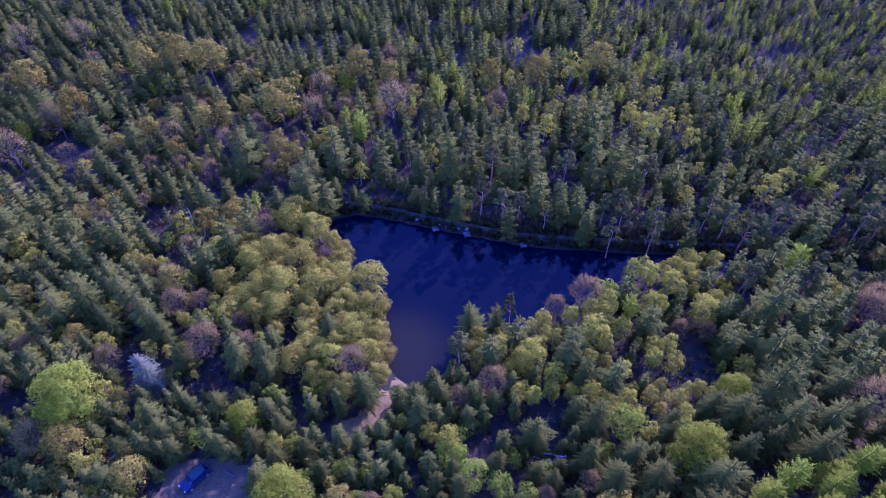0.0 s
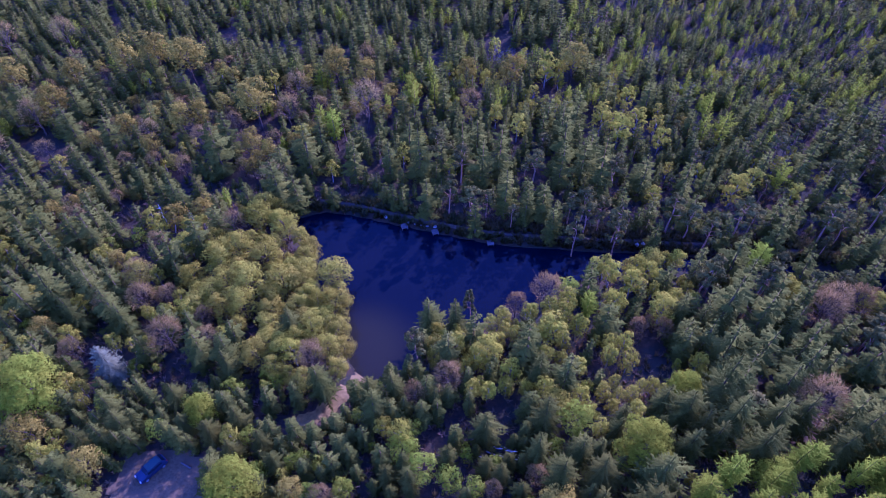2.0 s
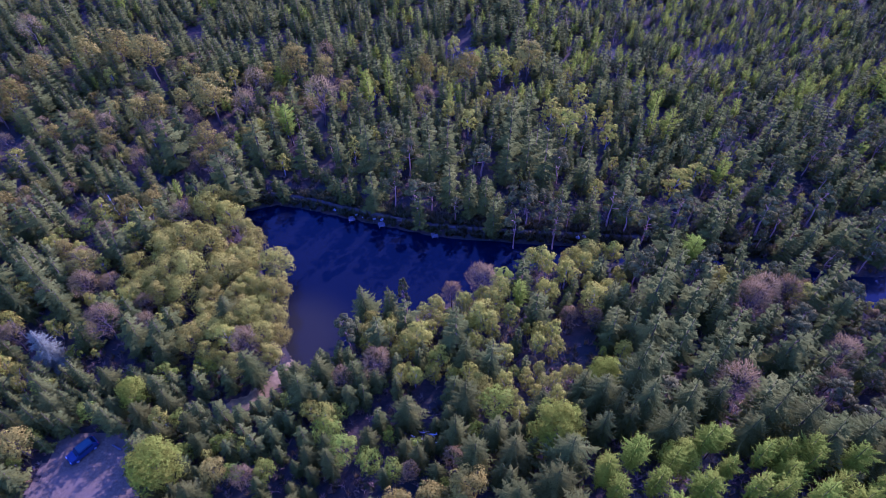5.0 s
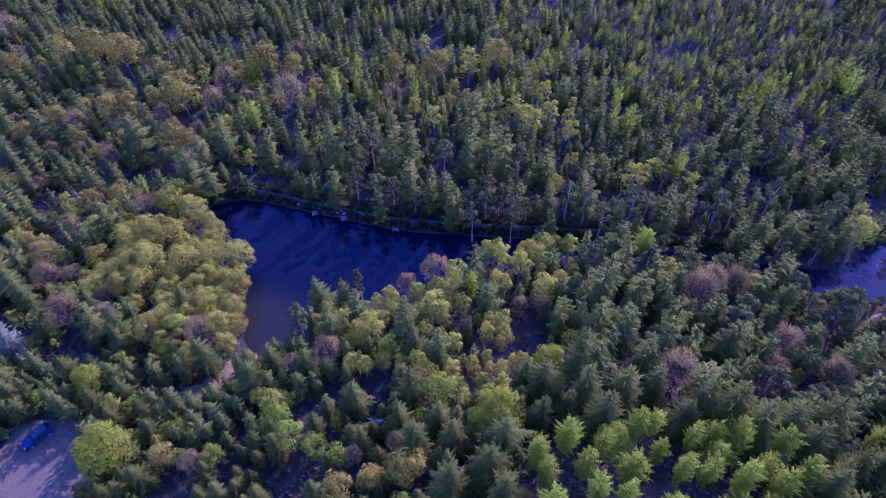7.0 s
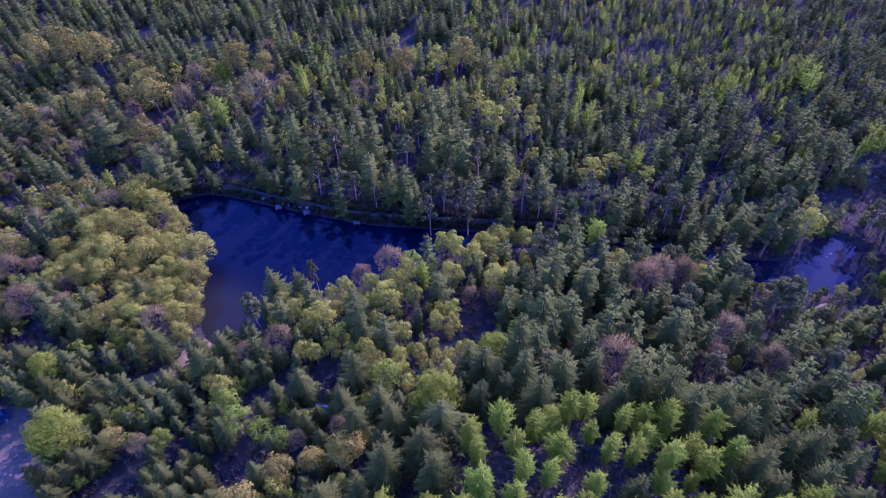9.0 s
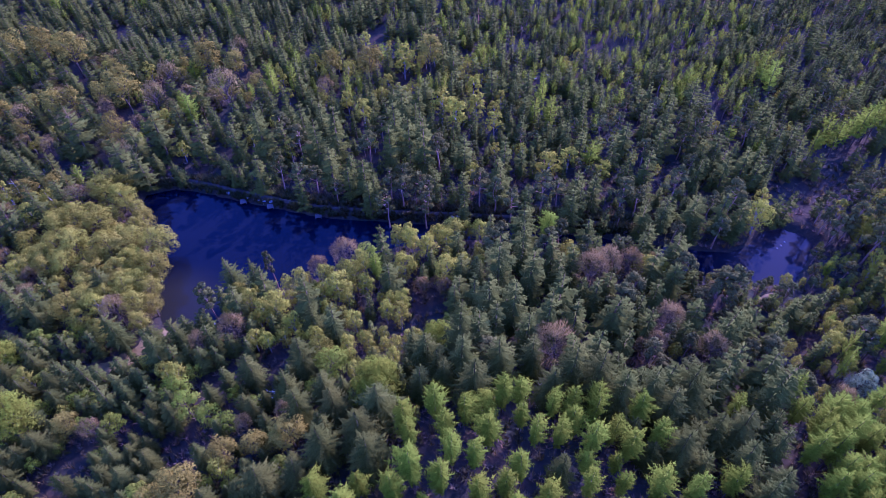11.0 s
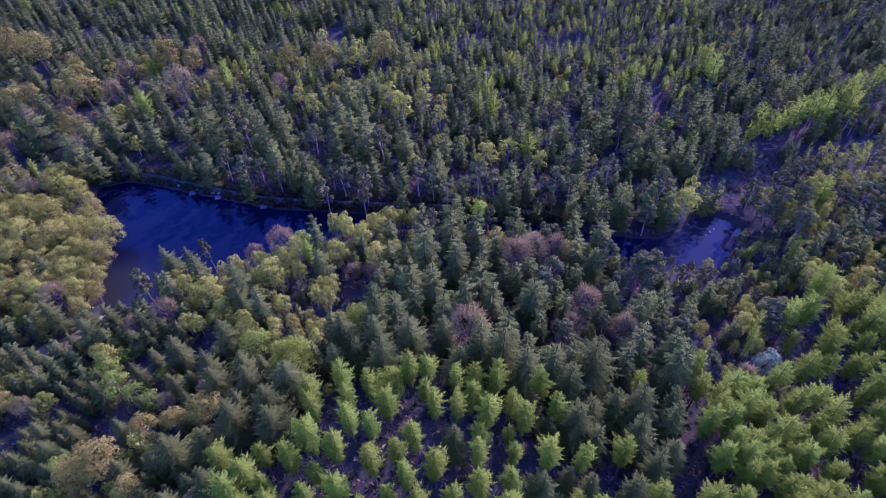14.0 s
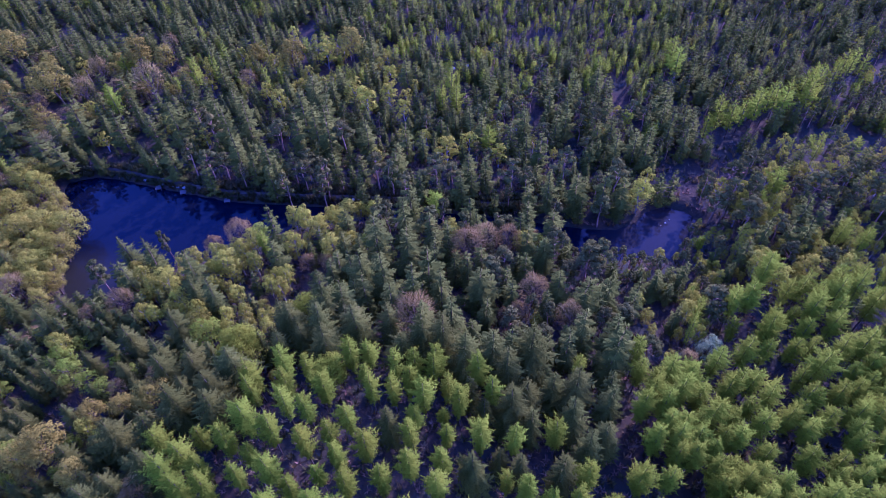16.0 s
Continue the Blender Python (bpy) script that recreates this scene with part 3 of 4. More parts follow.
MARKED["lime"] += [
    (-59.3, 44.4, 13.7, 4.9), (35.3, 33.7, 11.8, 4.0), (-32.1, 41.9, 8.1, 2.4), (-23.5, 29.4, 11.7, 4.0), (44.3, 44.2, 9.2, 2.9), (51.2, 28.8, 8.8, 2.7),
    (-100.7, 114.4, 6.4, 1.7),
]
MARKED["young"] += [
    (-39.0, 39.2, 5.7, 1.8), (-23.9, 38.4, 5.1, 1.6), (3.4, 32.6, 7.3, 2.5), (7.5, 30.9, 6.2, 2.1), (2.0, 39.7, 5.0, 1.5), (0.6, 35.7, 7.4, 2.6),
    (5.1, 31.8, 6.6, 2.2), (-8.0, 29.8, 5.9, 1.9), (-23.8, 38.7, 5.1, 1.6), (-32.7, 43.2, 5.9, 1.9), (-21.3, 32.8, 5.3, 1.7), (-16.4, 34.1, 5.0, 1.4),
    (-12.1, 33.7, 5.0, 1.4), (26.8, 39.4, 8.6, 3.1), (-42.5, 63.2, 5.5, 1.7), (-47.1, 76.7, 5.9, 1.9),
]
MARKED["larch"] += [
    (67.5, 27.8, 12.5, 1.9), (74.8, 29.0, 12.5, 2.5), (46.2, 24.3, 12.5, 2.1), (48.8, 27.0, 12.5, 1.8), (54.6, 30.6, 12.5, 2.4), (50.2, 20.0, 12.5, 1.9),
    (41.0, 23.5, 12.5, 1.8), (66.3, 22.7, 12.5, 2.2), (71.6, 22.7, 12.5, 2.2), (76.9, 25.1, 12.5, 2.1), (61.7, 29.0, 12.5, 1.7), (40.4, 26.3, 12.5, 2.4),
    (50.4, 29.7, 12.5, 3.1), (44.5, 28.3, 12.5, 2.2), (61.9, 28.5, 12.5, 1.8), (68.3, 29.7, 12.5, 2.1), (58.7, 23.8, 12.5, 1.8), (62.0, 23.6, 12.5, 1.9),
    (65.4, 23.2, 12.5, 2.0), (69.7, 24.9, 12.5, 1.8), (47.0, 20.4, 12.5, 2.0), (53.9, 16.2, 12.5, 2.0), (50.6, 14.9, 12.5, 2.2), (45.5, 16.7, 12.5, 2.3),
]
MARKED["larch"] += [
    (39.1, 15.8, 12.5, 2.2), (46.7, 11.2, 12.5, 2.4), (59.1, 14.4, 12.5, 2.1), (65.2, 12.5, 12.5, 2.4), (61.7, 10.1, 12.5, 2.1), (65.3, 16.5, 12.5, 1.9),
    (57.1, 9.2, 12.5, 2.1), (69.0, 10.3, 12.5, 2.1), (74.6, 17.1, 12.5, 2.2), (79.4, 17.4, 12.5, 1.9), (85.6, 18.7, 12.5, 2.4), (89.4, 13.1, 12.5, 2.5),
    (81.0, 10.9, 12.5, 2.1), (99.6, 24.4, 12.5, 2.3), (105.9, 27.1, 12.5, 2.7), (109.6, 23.1, 12.5, 2.7), (103.6, 19.6, 12.5, 2.5), (96.5, 13.0, 12.5, 2.4),
    (108.1, 15.1, 12.5, 2.4), (123.0, 46.4, 12.5, 2.8), (123.8, 39.5, 12.5, 2.9), (132.7, 43.9, 12.5, 2.9), (138.4, 47.2, 12.5, 2.6), (135.1, 40.9, 12.5, 2.4),
]
MARKED["larch"] += [
    (129.0, 32.0, 12.5, 3.0), (125.2, 26.8, 12.5, 2.2), (115.7, 29.3, 12.5, 1.8), (113.1, 43.0, 12.5, 1.2), (110.9, 39.4, 12.5, 1.3), (142.9, 44.4, 12.5, 2.9),
    (137.8, 36.1, 12.5, 2.8), (66.0, 72.6, 10.5, 2.9), (-19.6, 111.7, 10.5, 3.0), (-1.3, 123.4, 10.5, 1.8), (3.6, 125.7, 10.5, 1.8), (32.0, 60.9, 10.5, 1.8),
    (19.2, 120.9, 10.5, 1.5), (70.2, 110.3, 10.5, 2.4), (66.7, 111.8, 10.5, 2.0), (143.7, 105.7, 10.5, 2.8), (150.4, 107.4, 10.5, 2.8), (157.3, 109.5, 10.5, 2.8),
    (129.3, 125.1, 10.5, 3.3), (129.0, 130.7, 10.5, 2.8), (69.0, 118.3, 10.5, 2.1), (77.9, 95.0, 10.5, 2.1), (-2.1, 125.7, 10.5, 2.5),
]
MARKED["birch"] += [
    (68.0, 92.4, 9.4, 3.0), (73.3, 96.3, 8.1, 2.4), (51.3, 92.3, 6.6, 1.8), (43.5, 115.5, 9.3, 3.0), (23.5, 114.4, 7.7, 2.3), (56.6, 110.0, 7.6, 2.2),
    (56.9, 115.6, 7.1, 2.0), (-38.7, 133.8, 6.9, 1.9), (19.7, 150.2, 6.4, 1.7), (80.3, 92.0, 7.4, 2.1), (70.0, 63.7, 7.9, 2.3), (110.1, 76.5, 9.5, 3.0),
    (32.4, 136.6, 9.3, 3.0), (18.6, 119.5, 6.9, 1.9), (51.7, 126.6, 7.4, 2.1), (41.5, 67.5, 8.5, 2.6), (45.7, 61.3, 9.0, 2.8), (37.3, 63.0, 8.3, 2.5),
    (45.2, 70.8, 7.4, 2.1), (43.6, 72.6, 7.3, 2.1), (84.2, 63.9, 7.4, 2.1), (69.7, 66.3, 8.0, 2.4), (25.0, 56.6, 9.2, 2.9), (14.0, 52.8, 9.1, 2.9),
]
MARKED["birch"] += [
    (17.9, 49.1, 7.2, 2.0), (52.3, 74.6, 7.0, 1.9), (47.0, 111.9, 9.3, 3.0), (52.5, 116.5, 8.4, 2.6), (137.6, 54.9, 9.9, 3.2), (131.3, 53.6, 8.6, 2.7),
    (144.5, 55.6, 8.6, 2.7), (-72.0, 134.2, 6.2, 1.6),
]
MARKED["willow"] += [
    (-14.7, 70.5, 10.1, 3.3), (-13.8, 63.5, 9.6, 3.1), (-20.7, 77.7, 7.6, 2.2), (-26.2, 82.2, 9.1, 2.9), (-31.7, 84.6, 9.2, 2.9), (-33.8, 75.6, 10.1, 3.3),
    (-28.2, 74.1, 10.1, 3.3), (-30.3, 67.4, 9.8, 3.2), (-24.0, 67.4, 9.7, 3.2), (-20.3, 70.7, 8.6, 2.7), (-24.9, 61.7, 8.3, 2.5), (-16.9, 57.6, 8.2, 2.5),
    (-13.6, 53.6, 8.0, 2.4), (-11.5, 50.3, 6.8, 1.9), (-12.6, 58.3, 7.6, 2.4), (-11.0, 54.6, 6.6, 2.0), (-21.4, 53.8, 7.6, 2.2), (-21.8, 49.6, 7.2, 2.0), (-39.3, 78.6, 7.6, 2.2), (-18.7, 64.5, 7.7, 2.3),
]
MARKED["pine"] += [
    (2.1, 52.5, 12, 2.3), (7.2, 89.9, 12, 2.2), (40.7, 79.1, 12, 2.2), (52.5, 84.1, 12, 2.8), (32.6, 79.2, 12, 2.1), (65.3, 66.6, 12, 2.8),
    (54.3, 66.9, 12, 2.3), (69.7, 63.2, 12, 2.0), (11.4, 61.6, 12, 1.3), (40.9, 81.7, 12, 2.1), (56.4, 68.2, 12, 2.4), (66.5, 68.3, 12, 2.4),
    (72.3, 64.7, 12, 1.7), (80.0, 62.0, 12, 2.3), (96.0, 56.3, 12, 3.5), (98.8, 56.9, 12, 2.5), (94.7, 84.6, 12, 2.6), (65.9, 82.7, 12, 2.9),
    (68.0, 69.0, 12, 2.1), (77.4, 53.0, 12, 2.6), (128.1, 74.2, 12, 2.3), (91.1, 69.6, 12, 2.1), (133.2, 75.9, 12, 2.4),
]
MARKED["spruce"] += [
    (4.3, 59.7, 14.5, 3.0), (8.6, 59.4, 13.5, 2.7), (-5.0, 44.4, 13, 2.9), (-1.1, 45.3, 13, 2.2), (-13.6, 46.5, 13, 2.8), (-46.4, 41.8, 13, 2.4),
    (-4.5, 41.6, 13, 2.9), (13.1, 38.3, 13, 2.5), (40.1, 41.9, 13, 2.4), (41.6, 34.0, 13, 2.4), (22.1, 47.9, 13, 2.3), (-20.3, 57.3, 13, 2.6),
    (38.5, 34.8, 13, 1.8), (33.9, 25.2, 15, 4.0), (35.4, 21.1, 15, 3.5), (62.5, 33.4, 13, 3.0), (79.4, 23.4, 15, 3.9), (89.7, 27.6, 15, 4.0),
    (48.3, 60.4, 13, 2.1), (51.7, 59.0, 13, 2.1), (87.8, 58.3, 13, 3.0), (76.5, 26.0, 13, 3.1), (81.6, 25.6, 13, 2.9), (86.1, 27.1, 13, 2.9),
]
MARKED["spruce"] += [
    (91.1, 25.6, 13, 2.9), (93.7, 20.1, 13, 2.8), (28.9, 30.2, 13, 3.3), (28.7, 22.8, 15, 3.5), (28.1, 12.4, 15, 3.3), (77.1, 83.9, 13, 2.5),
    (-62.2, 68.7, 13, 2.6), (-59.9, 59.9, 13, 2.8), (-29.8, 49.6, 13, 2.0), (-77.7, 97.0, 13, 2.4), (-71.6, 96.9, 13, 2.4), (-66.1, 95.1, 13, 2.4),
    (-60.1, 95.1, 13, 2.4), (-54.3, 91.6, 13, 2.4), (-46.0, 91.5, 13, 2.6), (-54.5, 86.5, 13, 1.7),
]
MARKED["blossom"] += [
    (114.5, 38.0, 7.7, 2.3),
]
MARKED["bluespruce"] += [
    (-49.9, 49.9, 11, 3.1),
]

MARKED["spruce"] += [(-44.5, 39.5, 11, 2.6), (-39, 40, 8.5, 2.2), (-34.5, 39.8, 8.0, 2.1), (-30, 38.5, 9.5, 2.3), (-26, 35.5, 9.0, 2.3), (-49.5, 37, 10, 2.4), (-18.5, 33.5, 9, 2.3), (-31, 43.5, 10, 2.4), (-37, 44.5, 10, 2.4), (-26, 40.5, 10, 2.4), (-48.2, 31.5, 10, 2.5), (-48.5, 26, 9, 2.3), (-18, 26, 10, 2.4), (-21.6, 37, 9, 2.3)]
MARKED["larch"] += [(130 + 3.4 * k, 99 + 1.9 * k + 0.9 * math.sin(2.1 * k), 10 + 1.2 * math.sin(1.7 * k), 2.1) for k in range(15)]
# outlines of the stands: how the kinds are mixed in each; the first that holds a place counts
STANDS = [
    ("dark block", [(72, 12), (98, 12), (100, 33), (88, 37), (70, 33)], 1.0, dict(spruce=0.93, larch=0.07)),
    ("larch edge", [(98, -5), (140, -5), (152, 30), (150, 36), (122, 30), (102, 33)], 0.86, dict(larch=0.93, bare=0.04, birch=0.03)),
    ("larch wood", [(25, -5), (140, -5), (152, 30), (152, 54), (122, 52), (116, 36), (100, 36), (72, 33), (60, 33), (46, 31), (36, 28), (27, 18)], 1.02, dict(larch=0.86, spruce=0.08, birch=0.03, bare=0.03)),
    ("spruce wood", [(34, 28), (46, 31), (60, 33), (72, 33), (73, 38), (74, 60), (60, 66), (48, 62), (50, 50), (47, 40)], 0.9, dict(spruce=0.95, pine=0.05)),
    ("willow shore", [(-45, 66), (-36, 88), (-28, 90), (-20, 84), (-12, 64), (-9, 50), (-16, 46), (-26, 52), (-32, 60)], 0.85, dict(willow=0.86, birch=0.05, spruce=0.06, bare=0.03)),
    ("birch shore", [(2, 58), (12, 62), (24, 68), (40, 77), (52, 76), (52, 50), (44, 40), (30, 38), (14, 42), (6, 48)], 0.95, dict(birch=0.50, willow=0.06, spruce=0.24, young=0.06, bare=0.14)),
    ("middle", [(72, 38), (100, 36), (104, 58), (98, 66), (80, 72), (62, 74), (56, 66), (72, 60)], 0.95, dict(spruce=0.55, pine=0.25, birch=0.08, bare=0.12)),
    ("pond pines", [(100, 36), (116, 36), (122, 52), (160, 54), (180, 80), (150, 96), (130, 88), (118, 68), (108, 62), (98, 64)], 0.95, dict(pine=0.34, spruce=0.14, birch=0.38, larch=0.14)),
    ("far bank", [(-30, 92), (-12, 93), (30, 83), (98, 77), (130, 84), (128, 98), (60, 102), (-10, 108), (-28, 104)], 0.9, dict(spruce=0.62, pine=0.28, birch=0.10)),
    ("far centre", [(-25, 104), (60, 102), (62, 118), (10, 122), (-22, 120)], 0.95, dict(spruce=0.88, pine=0.05, birch=0.07)),
    ("far glade", [(-5, 122), (20, 120), (62, 112), (68, 126), (52, 148), (10, 146), (-6, 136)], 0.9, dict(birch=0.42, spruce=0.36, larch=0.12, oak=0.05, bare=0.05)),
    ("far larches", [(52, 122), (100, 116), (130, 128), (140, 180), (45, 200), (48, 148)], 0.95, dict(spruce=0.46, larch=0.22, pine=0.12, birch=0.20)),
    ("east birches", [(140, 62), (190, 58), (215, 90), (185, 106), (150, 96)], 0.95, dict(birch=0.46, larch=0.2, pine=0.2, spruce=0.14)),
    ("far east", [(60, 98), (260, 60), (300, 230), (120, 230), (130, 130), (100, 116), (62, 118)], 0.88, dict(spruce=0.56, pine=0.22, birch=0.12, larch=0.10)),
    ("far brown wood", [(-40, 100), (-5, 108), (-2, 140), (-30, 146), (-46, 130)], 0.9, dict(bare=0.24, oak=0.16, spruce=0.36, larch=0.14, birch=0.1)),
    ("far west", [(-150, 84), (-40, 84), (-40, 148), (-180, 152)], 0.95, dict(spruce=0.64, bare=0.14, oak=0.12, birch=0.07, larch=0.03)),
    ("far edge east", [(40, 146), (300, 146), (300, 260), (40, 260)], 1.0, dict(spruce=0.56, larch=0.22, birch=0.14, pine=0.08)),
    ("far edge", [(-220, 146), (300, 146), (300, 260), (-220, 260)], 1.0, dict(spruce=0.84, larch=0.08, oak=0.03, bare=0.03, pine=0.02)),
    ("west wood", [(-140, 44), (-24, 44), (-34, 66), (-36, 92), (-150, 92)], 0.85, dict(spruce=0.62, birch=0.18, young=0.06, bare=0.07, oak=0.07)),
    ("front west", [(-100, -5), (-8, -5), (-6, 48), (-24, 52), (-120, 48)], 0.8, dict(spruce=0.70, young=0.16, birch=0.05, bare=0.05, oak=0.04)),
    ("front", [(-10, -5), (30, -5), (30, 40), (10, 48), (-8, 50)], 0.8, dict(spruce=0.66, young=0.15, oak=0.08, birch=0.05, bare=0.06)),
]


def plant():
    """Every tree of the wood: (kind, x, y, height, radius, whether it stands out by itself)."""
    rng = np.random.default_rng(7)
    found, grid = [], {}

    def free(x, y, r, close):
        i, j = int(x // 6), int(y // 6)
        for a in range(i - 1, i + 2):
            for b in range(j - 1, j + 2):
                for u, v, q in grid.get((a, b), ()):
                    if (u - x) ** 2 + (v - y) ** 2 < (close * (q + r)) ** 2:
                        return False
        return True

    def put(kind, x, y, h, r, own):
        found.append((kind, x, y, h, r, own))
        grid.setdefault((int(x // 6), int(y // 6)), []).append((x, y, r))

    for kind, rows in MARKED.items():
        for x, y, h, r in rows:
            if kind == "spruce":
                h *= 0.84
            elif y > 100:
                h *= 1.15
            if free(x, y, r, 0.42):
                put(kind, x, y, h, r, True)
    LONE = [(x, y, h) for kind, x, y, h, r, own in found if y > 90 and kind not in ("spruce", "pine")]
    count = 39000
    x, y = rng.uniform(-175, 245, count), rng.uniform(2, 196, count)
    seen = (x > -60 - 0.6 * y) & (x < 128 + 0.52 * y)
    x, y = x[seen], y[seen]
    ok = (from_shore(x, y) > 0.6) & ~inside(CAR_PARK, x, y)
    for name, (line, half) in TRACKS.items():
        ok &= from_line(line, x, y) > half + (1.2 if name == "beach" else 0.35)
    for cx, cy, a, b in CLEARINGS:
        ok &= ((x - cx) / a) ** 2 + ((y - cy) / b) ** 2 > 1
    x, y = x[ok], y[ok]
    stand = np.full(len(x), -1)
    for k in range(len(STANDS) - 1, -1, -1):
        stand[inside(STANDS[k][1], x, y)] = k
    chance, size, wide, mood = rng.random(len(x)), rng.random(len(x)), rng.random(len(x)), rng.normal(size=len(x))
    for k in range(len(x)):
        _, _, close, blend = STANDS[stand[k]] if stand[k] >= 0 else ("", [], 0.95, dict(spruce=0.8, pine=0.1, birch=0.1))
        total = 0
        # kinds keep together in small groups
        c = (chance[k] * 0.65 + 0.35 * (0.5 + 0.5 * math.sin(x[k] * 0.23 + 2 * math.sin(y[k] * 0.19)))) % 1.0
        for kind, share in blend.items():
            total += share
            if c <= total:
                break
        low, high, slim = KINDS[kind][4:7]
        h = low + (high - low) * size[k] ** 1.2 - (0.3 * low if wide[k] < 0.22 and kind != "larch" else 0.0)
        if kind == "spruce" and y[k] < 50 and x[k] < 20:
            h *= 0.62
        if kind == "spruce" and stand[k] in (0, 3):
            h *= 1.22
        if kind == "larch" and stand[k] == 1:
            h = 10.0 + 1.2 * size[k]
            slim *= 1.12
        if kind == "larch" and y[k] > 70:
            h *= 0.75
        # stands of different age, and gaps where old trees fell
        age = noise.noise((x[k] * 0.045, y[k] * 0.045, 3.0))
        h *= 1 + 0.25 * age
        if 92 < x[k] < 126 and 50 < y[k] < 72:
            h *= 0.58
        # the wood beyond the lake: tall behind the bank, lower towards the plateau
        north = y[k] - (92 - 0.11 * max(0.0, x[k]))
        if north > 0:
            tall = {"spruce": 1.22 if x[k] > -25 else 1.15, "pine": 1.25, "larch": 1.45, "birch": 1.25, "oak": 0.95, "bare": 0.95}[kind]
            h *= tall * (1 - 0.42 * min(1.0, max(0.0, north - 8) / 52)) * (0.86 + 0.3 * mood[k] ** 2 / (1 + mood[k] ** 2))
            if x[k] > 60:
                h *= 0.8
            # the lone broadleaf trees of the far wood are not overtopped from the south
            for mx, my, mh in LONE:
                if -1 < my - y[k] < 14 and abs(mx - x[k]) < 4.5:
                    h = min(h, mh * (0.9 - 0.03 * (my - y[k])))
            if north < 8 and (x[k] < 112):
                if chance[k] > 0.22:
                    continue
                h *= 0.5
        if noise.noise((x[k] * 0.11, y[k] * 0.11, 9.0)) > (0.34 if y[k] > 92 else 0.4 if x[k] < 60 else 0.55):
            continue
        r = h * slim * (0.82 + 0.4 * wide[k]) * (1.15 if north > 0 and x[k] < -20 else 1.0)
        # thick and thin places
        close *= (0.98 if north > 0 else 0.95) + 0.4 * noise.noise((x[k] * 0.07, y[k] * 0.07, 17.0))
        if free(x[k], y[k], r, 0.68 * close):
            put(kind, x[k], y[k], h, r, False)
    return found


TREES = plant()
OWN_LIMIT = 290


def grow(trees):
    """Trees nearest to the way stand as things; those past the limit of each kind are joined into one wood a kind."""
    rng = np.random.default_rng(11)
    counts, rest = {}, {}
    for kind, x, y, h, r, own in sorted(trees, key=lambda t: (not t[5], t[2] + 0.25 * abs(t[1] - 40))):
        z, turn, k = float(land(x, y)) - 0.05, rng.uniform(0, 360), int(rng.integers(len(NEAR[kind])))
        m = pose(x, y, z, rng.normal() * 1.2, rng.normal() * 1.2, turn) @ Matrix.Diagonal((r / 2, r / 2, h / 10, 1))
        counts[kind] = counts.get(kind, 0) + 1
        if counts[kind] <= OWN_LIMIT:
            name, label, category = KINDS[kind][:3]
            tree = new(name)
            tree.matrix_basis = m
            tree.empty_display_size = 0.5
            tagged(tree, label, category, category + " trees of the wood")
            trunk_mesh, crown_mesh = MESHES[kind, y > 78][k]
            for word, me in (("trunk", trunk_mesh), ("crown", crown_mesh)):
                new(word, me).parent = tree
        else:
            rest.setdefault(kind, []).append((m, k))
    for kind, rows in rest.items():
        vs, fs, ns, index, start = [], [], [], [], 0
        for m, k in rows:
            a = np.array(m)
            turned = np.linalg.inv(a[:3, :3])
            for which, (v, f, n) in enumerate(FAR[kind][k]):
                n = n @ turned
                ns.append(n / (np.linalg.norm(n, axis=1, keepdims=True) + 1e-9))
                vs.append(v @ a[:3, :3].T + a[:3, 3])
                fs.append(f + start)
                index.append(np.full(len(f), which))
                start += len(v)
        me = mesh_of(kind + "_wood", np.concatenate(vs), np.concatenate(fs), [KINDS[kind][3], LEAF[kind]], np.concatenate(index), normals=np.concatenate(ns))
        tagged(new(KINDS[kind][0].replace("_tree", "_wood"), me), "distant stand, each tree " + KINDS[kind][1], KINDS[kind][2] + " wood", kind="stuff")
    return counts


grow(TREES)

# ---- car park: car and beam ----
def paint(name, colour, rough, metal=0.0):
    m, nodes, links = blank(name)
    shader = nodes["Principled BSDF"]
    grime = noise_of(nodes, links, 6.0, 4, 0.6)
    links.new(mix(nodes, links, ramp(nodes, links, grime, [(0.5, (0, 0, 0)), (0.8, (0.35, 0.35, 0.35))]), colour, tuple(0.6 * c + 0.06 for c in colour)), shader.inputs["Base Color"])
    shader.inputs["Roughness"].default_value, shader.inputs["Metallic"].default_value = rough, metal
    shader.inputs["Specular IOR Level"].default_value = 0.25
    return m


BLUE = paint("blue_car_paint", (0.018, 0.021, 0.036), 0.5)
DARK_ROOF = paint("dark_roof_paint", (0.012, 0.028, 0.022), 0.6)
GLASS = paint("tinted_glass", (0.012, 0.016, 0.02), 0.06)
RUBBER = paint("rubber", (0.02, 0.02, 0.02), 0.8)
STEEL = paint("wheel_steel", (0.45, 0.46, 0.48), 0.35, 0.8)
LAMP = paint("lamp_lens", (0.7, 0.7, 0.68), 0.15)
RED_LAMP = paint("tail_lamp_lens", (0.4, 0.02, 0.02), 0.2)
PLASTIC = paint("black_plastic", (0.03, 0.03, 0.032), 0.6)
GREY_WOOD = rough_material("weathered_wood", [(0.3, (0.05, 0.043, 0.034)), (0.7, (0.11, 0.095, 0.08))], 4.0, 0.5, 0.03, 0.85)
PALE_WOOD = rough_material("dead_pale_wood", [(0.3, (0.30, 0.26, 0.22)), (0.7, (0.52, 0.46, 0.40))], 3.0, 0.5, 0.03, 0.85)
STONE = rough_material("pale_stone", [(0.3, (0.12, 0.11, 0.09)), (0.7, (0.25, 0.23, 0.2))], 3.0, 0.6, 0.05, 0.9)


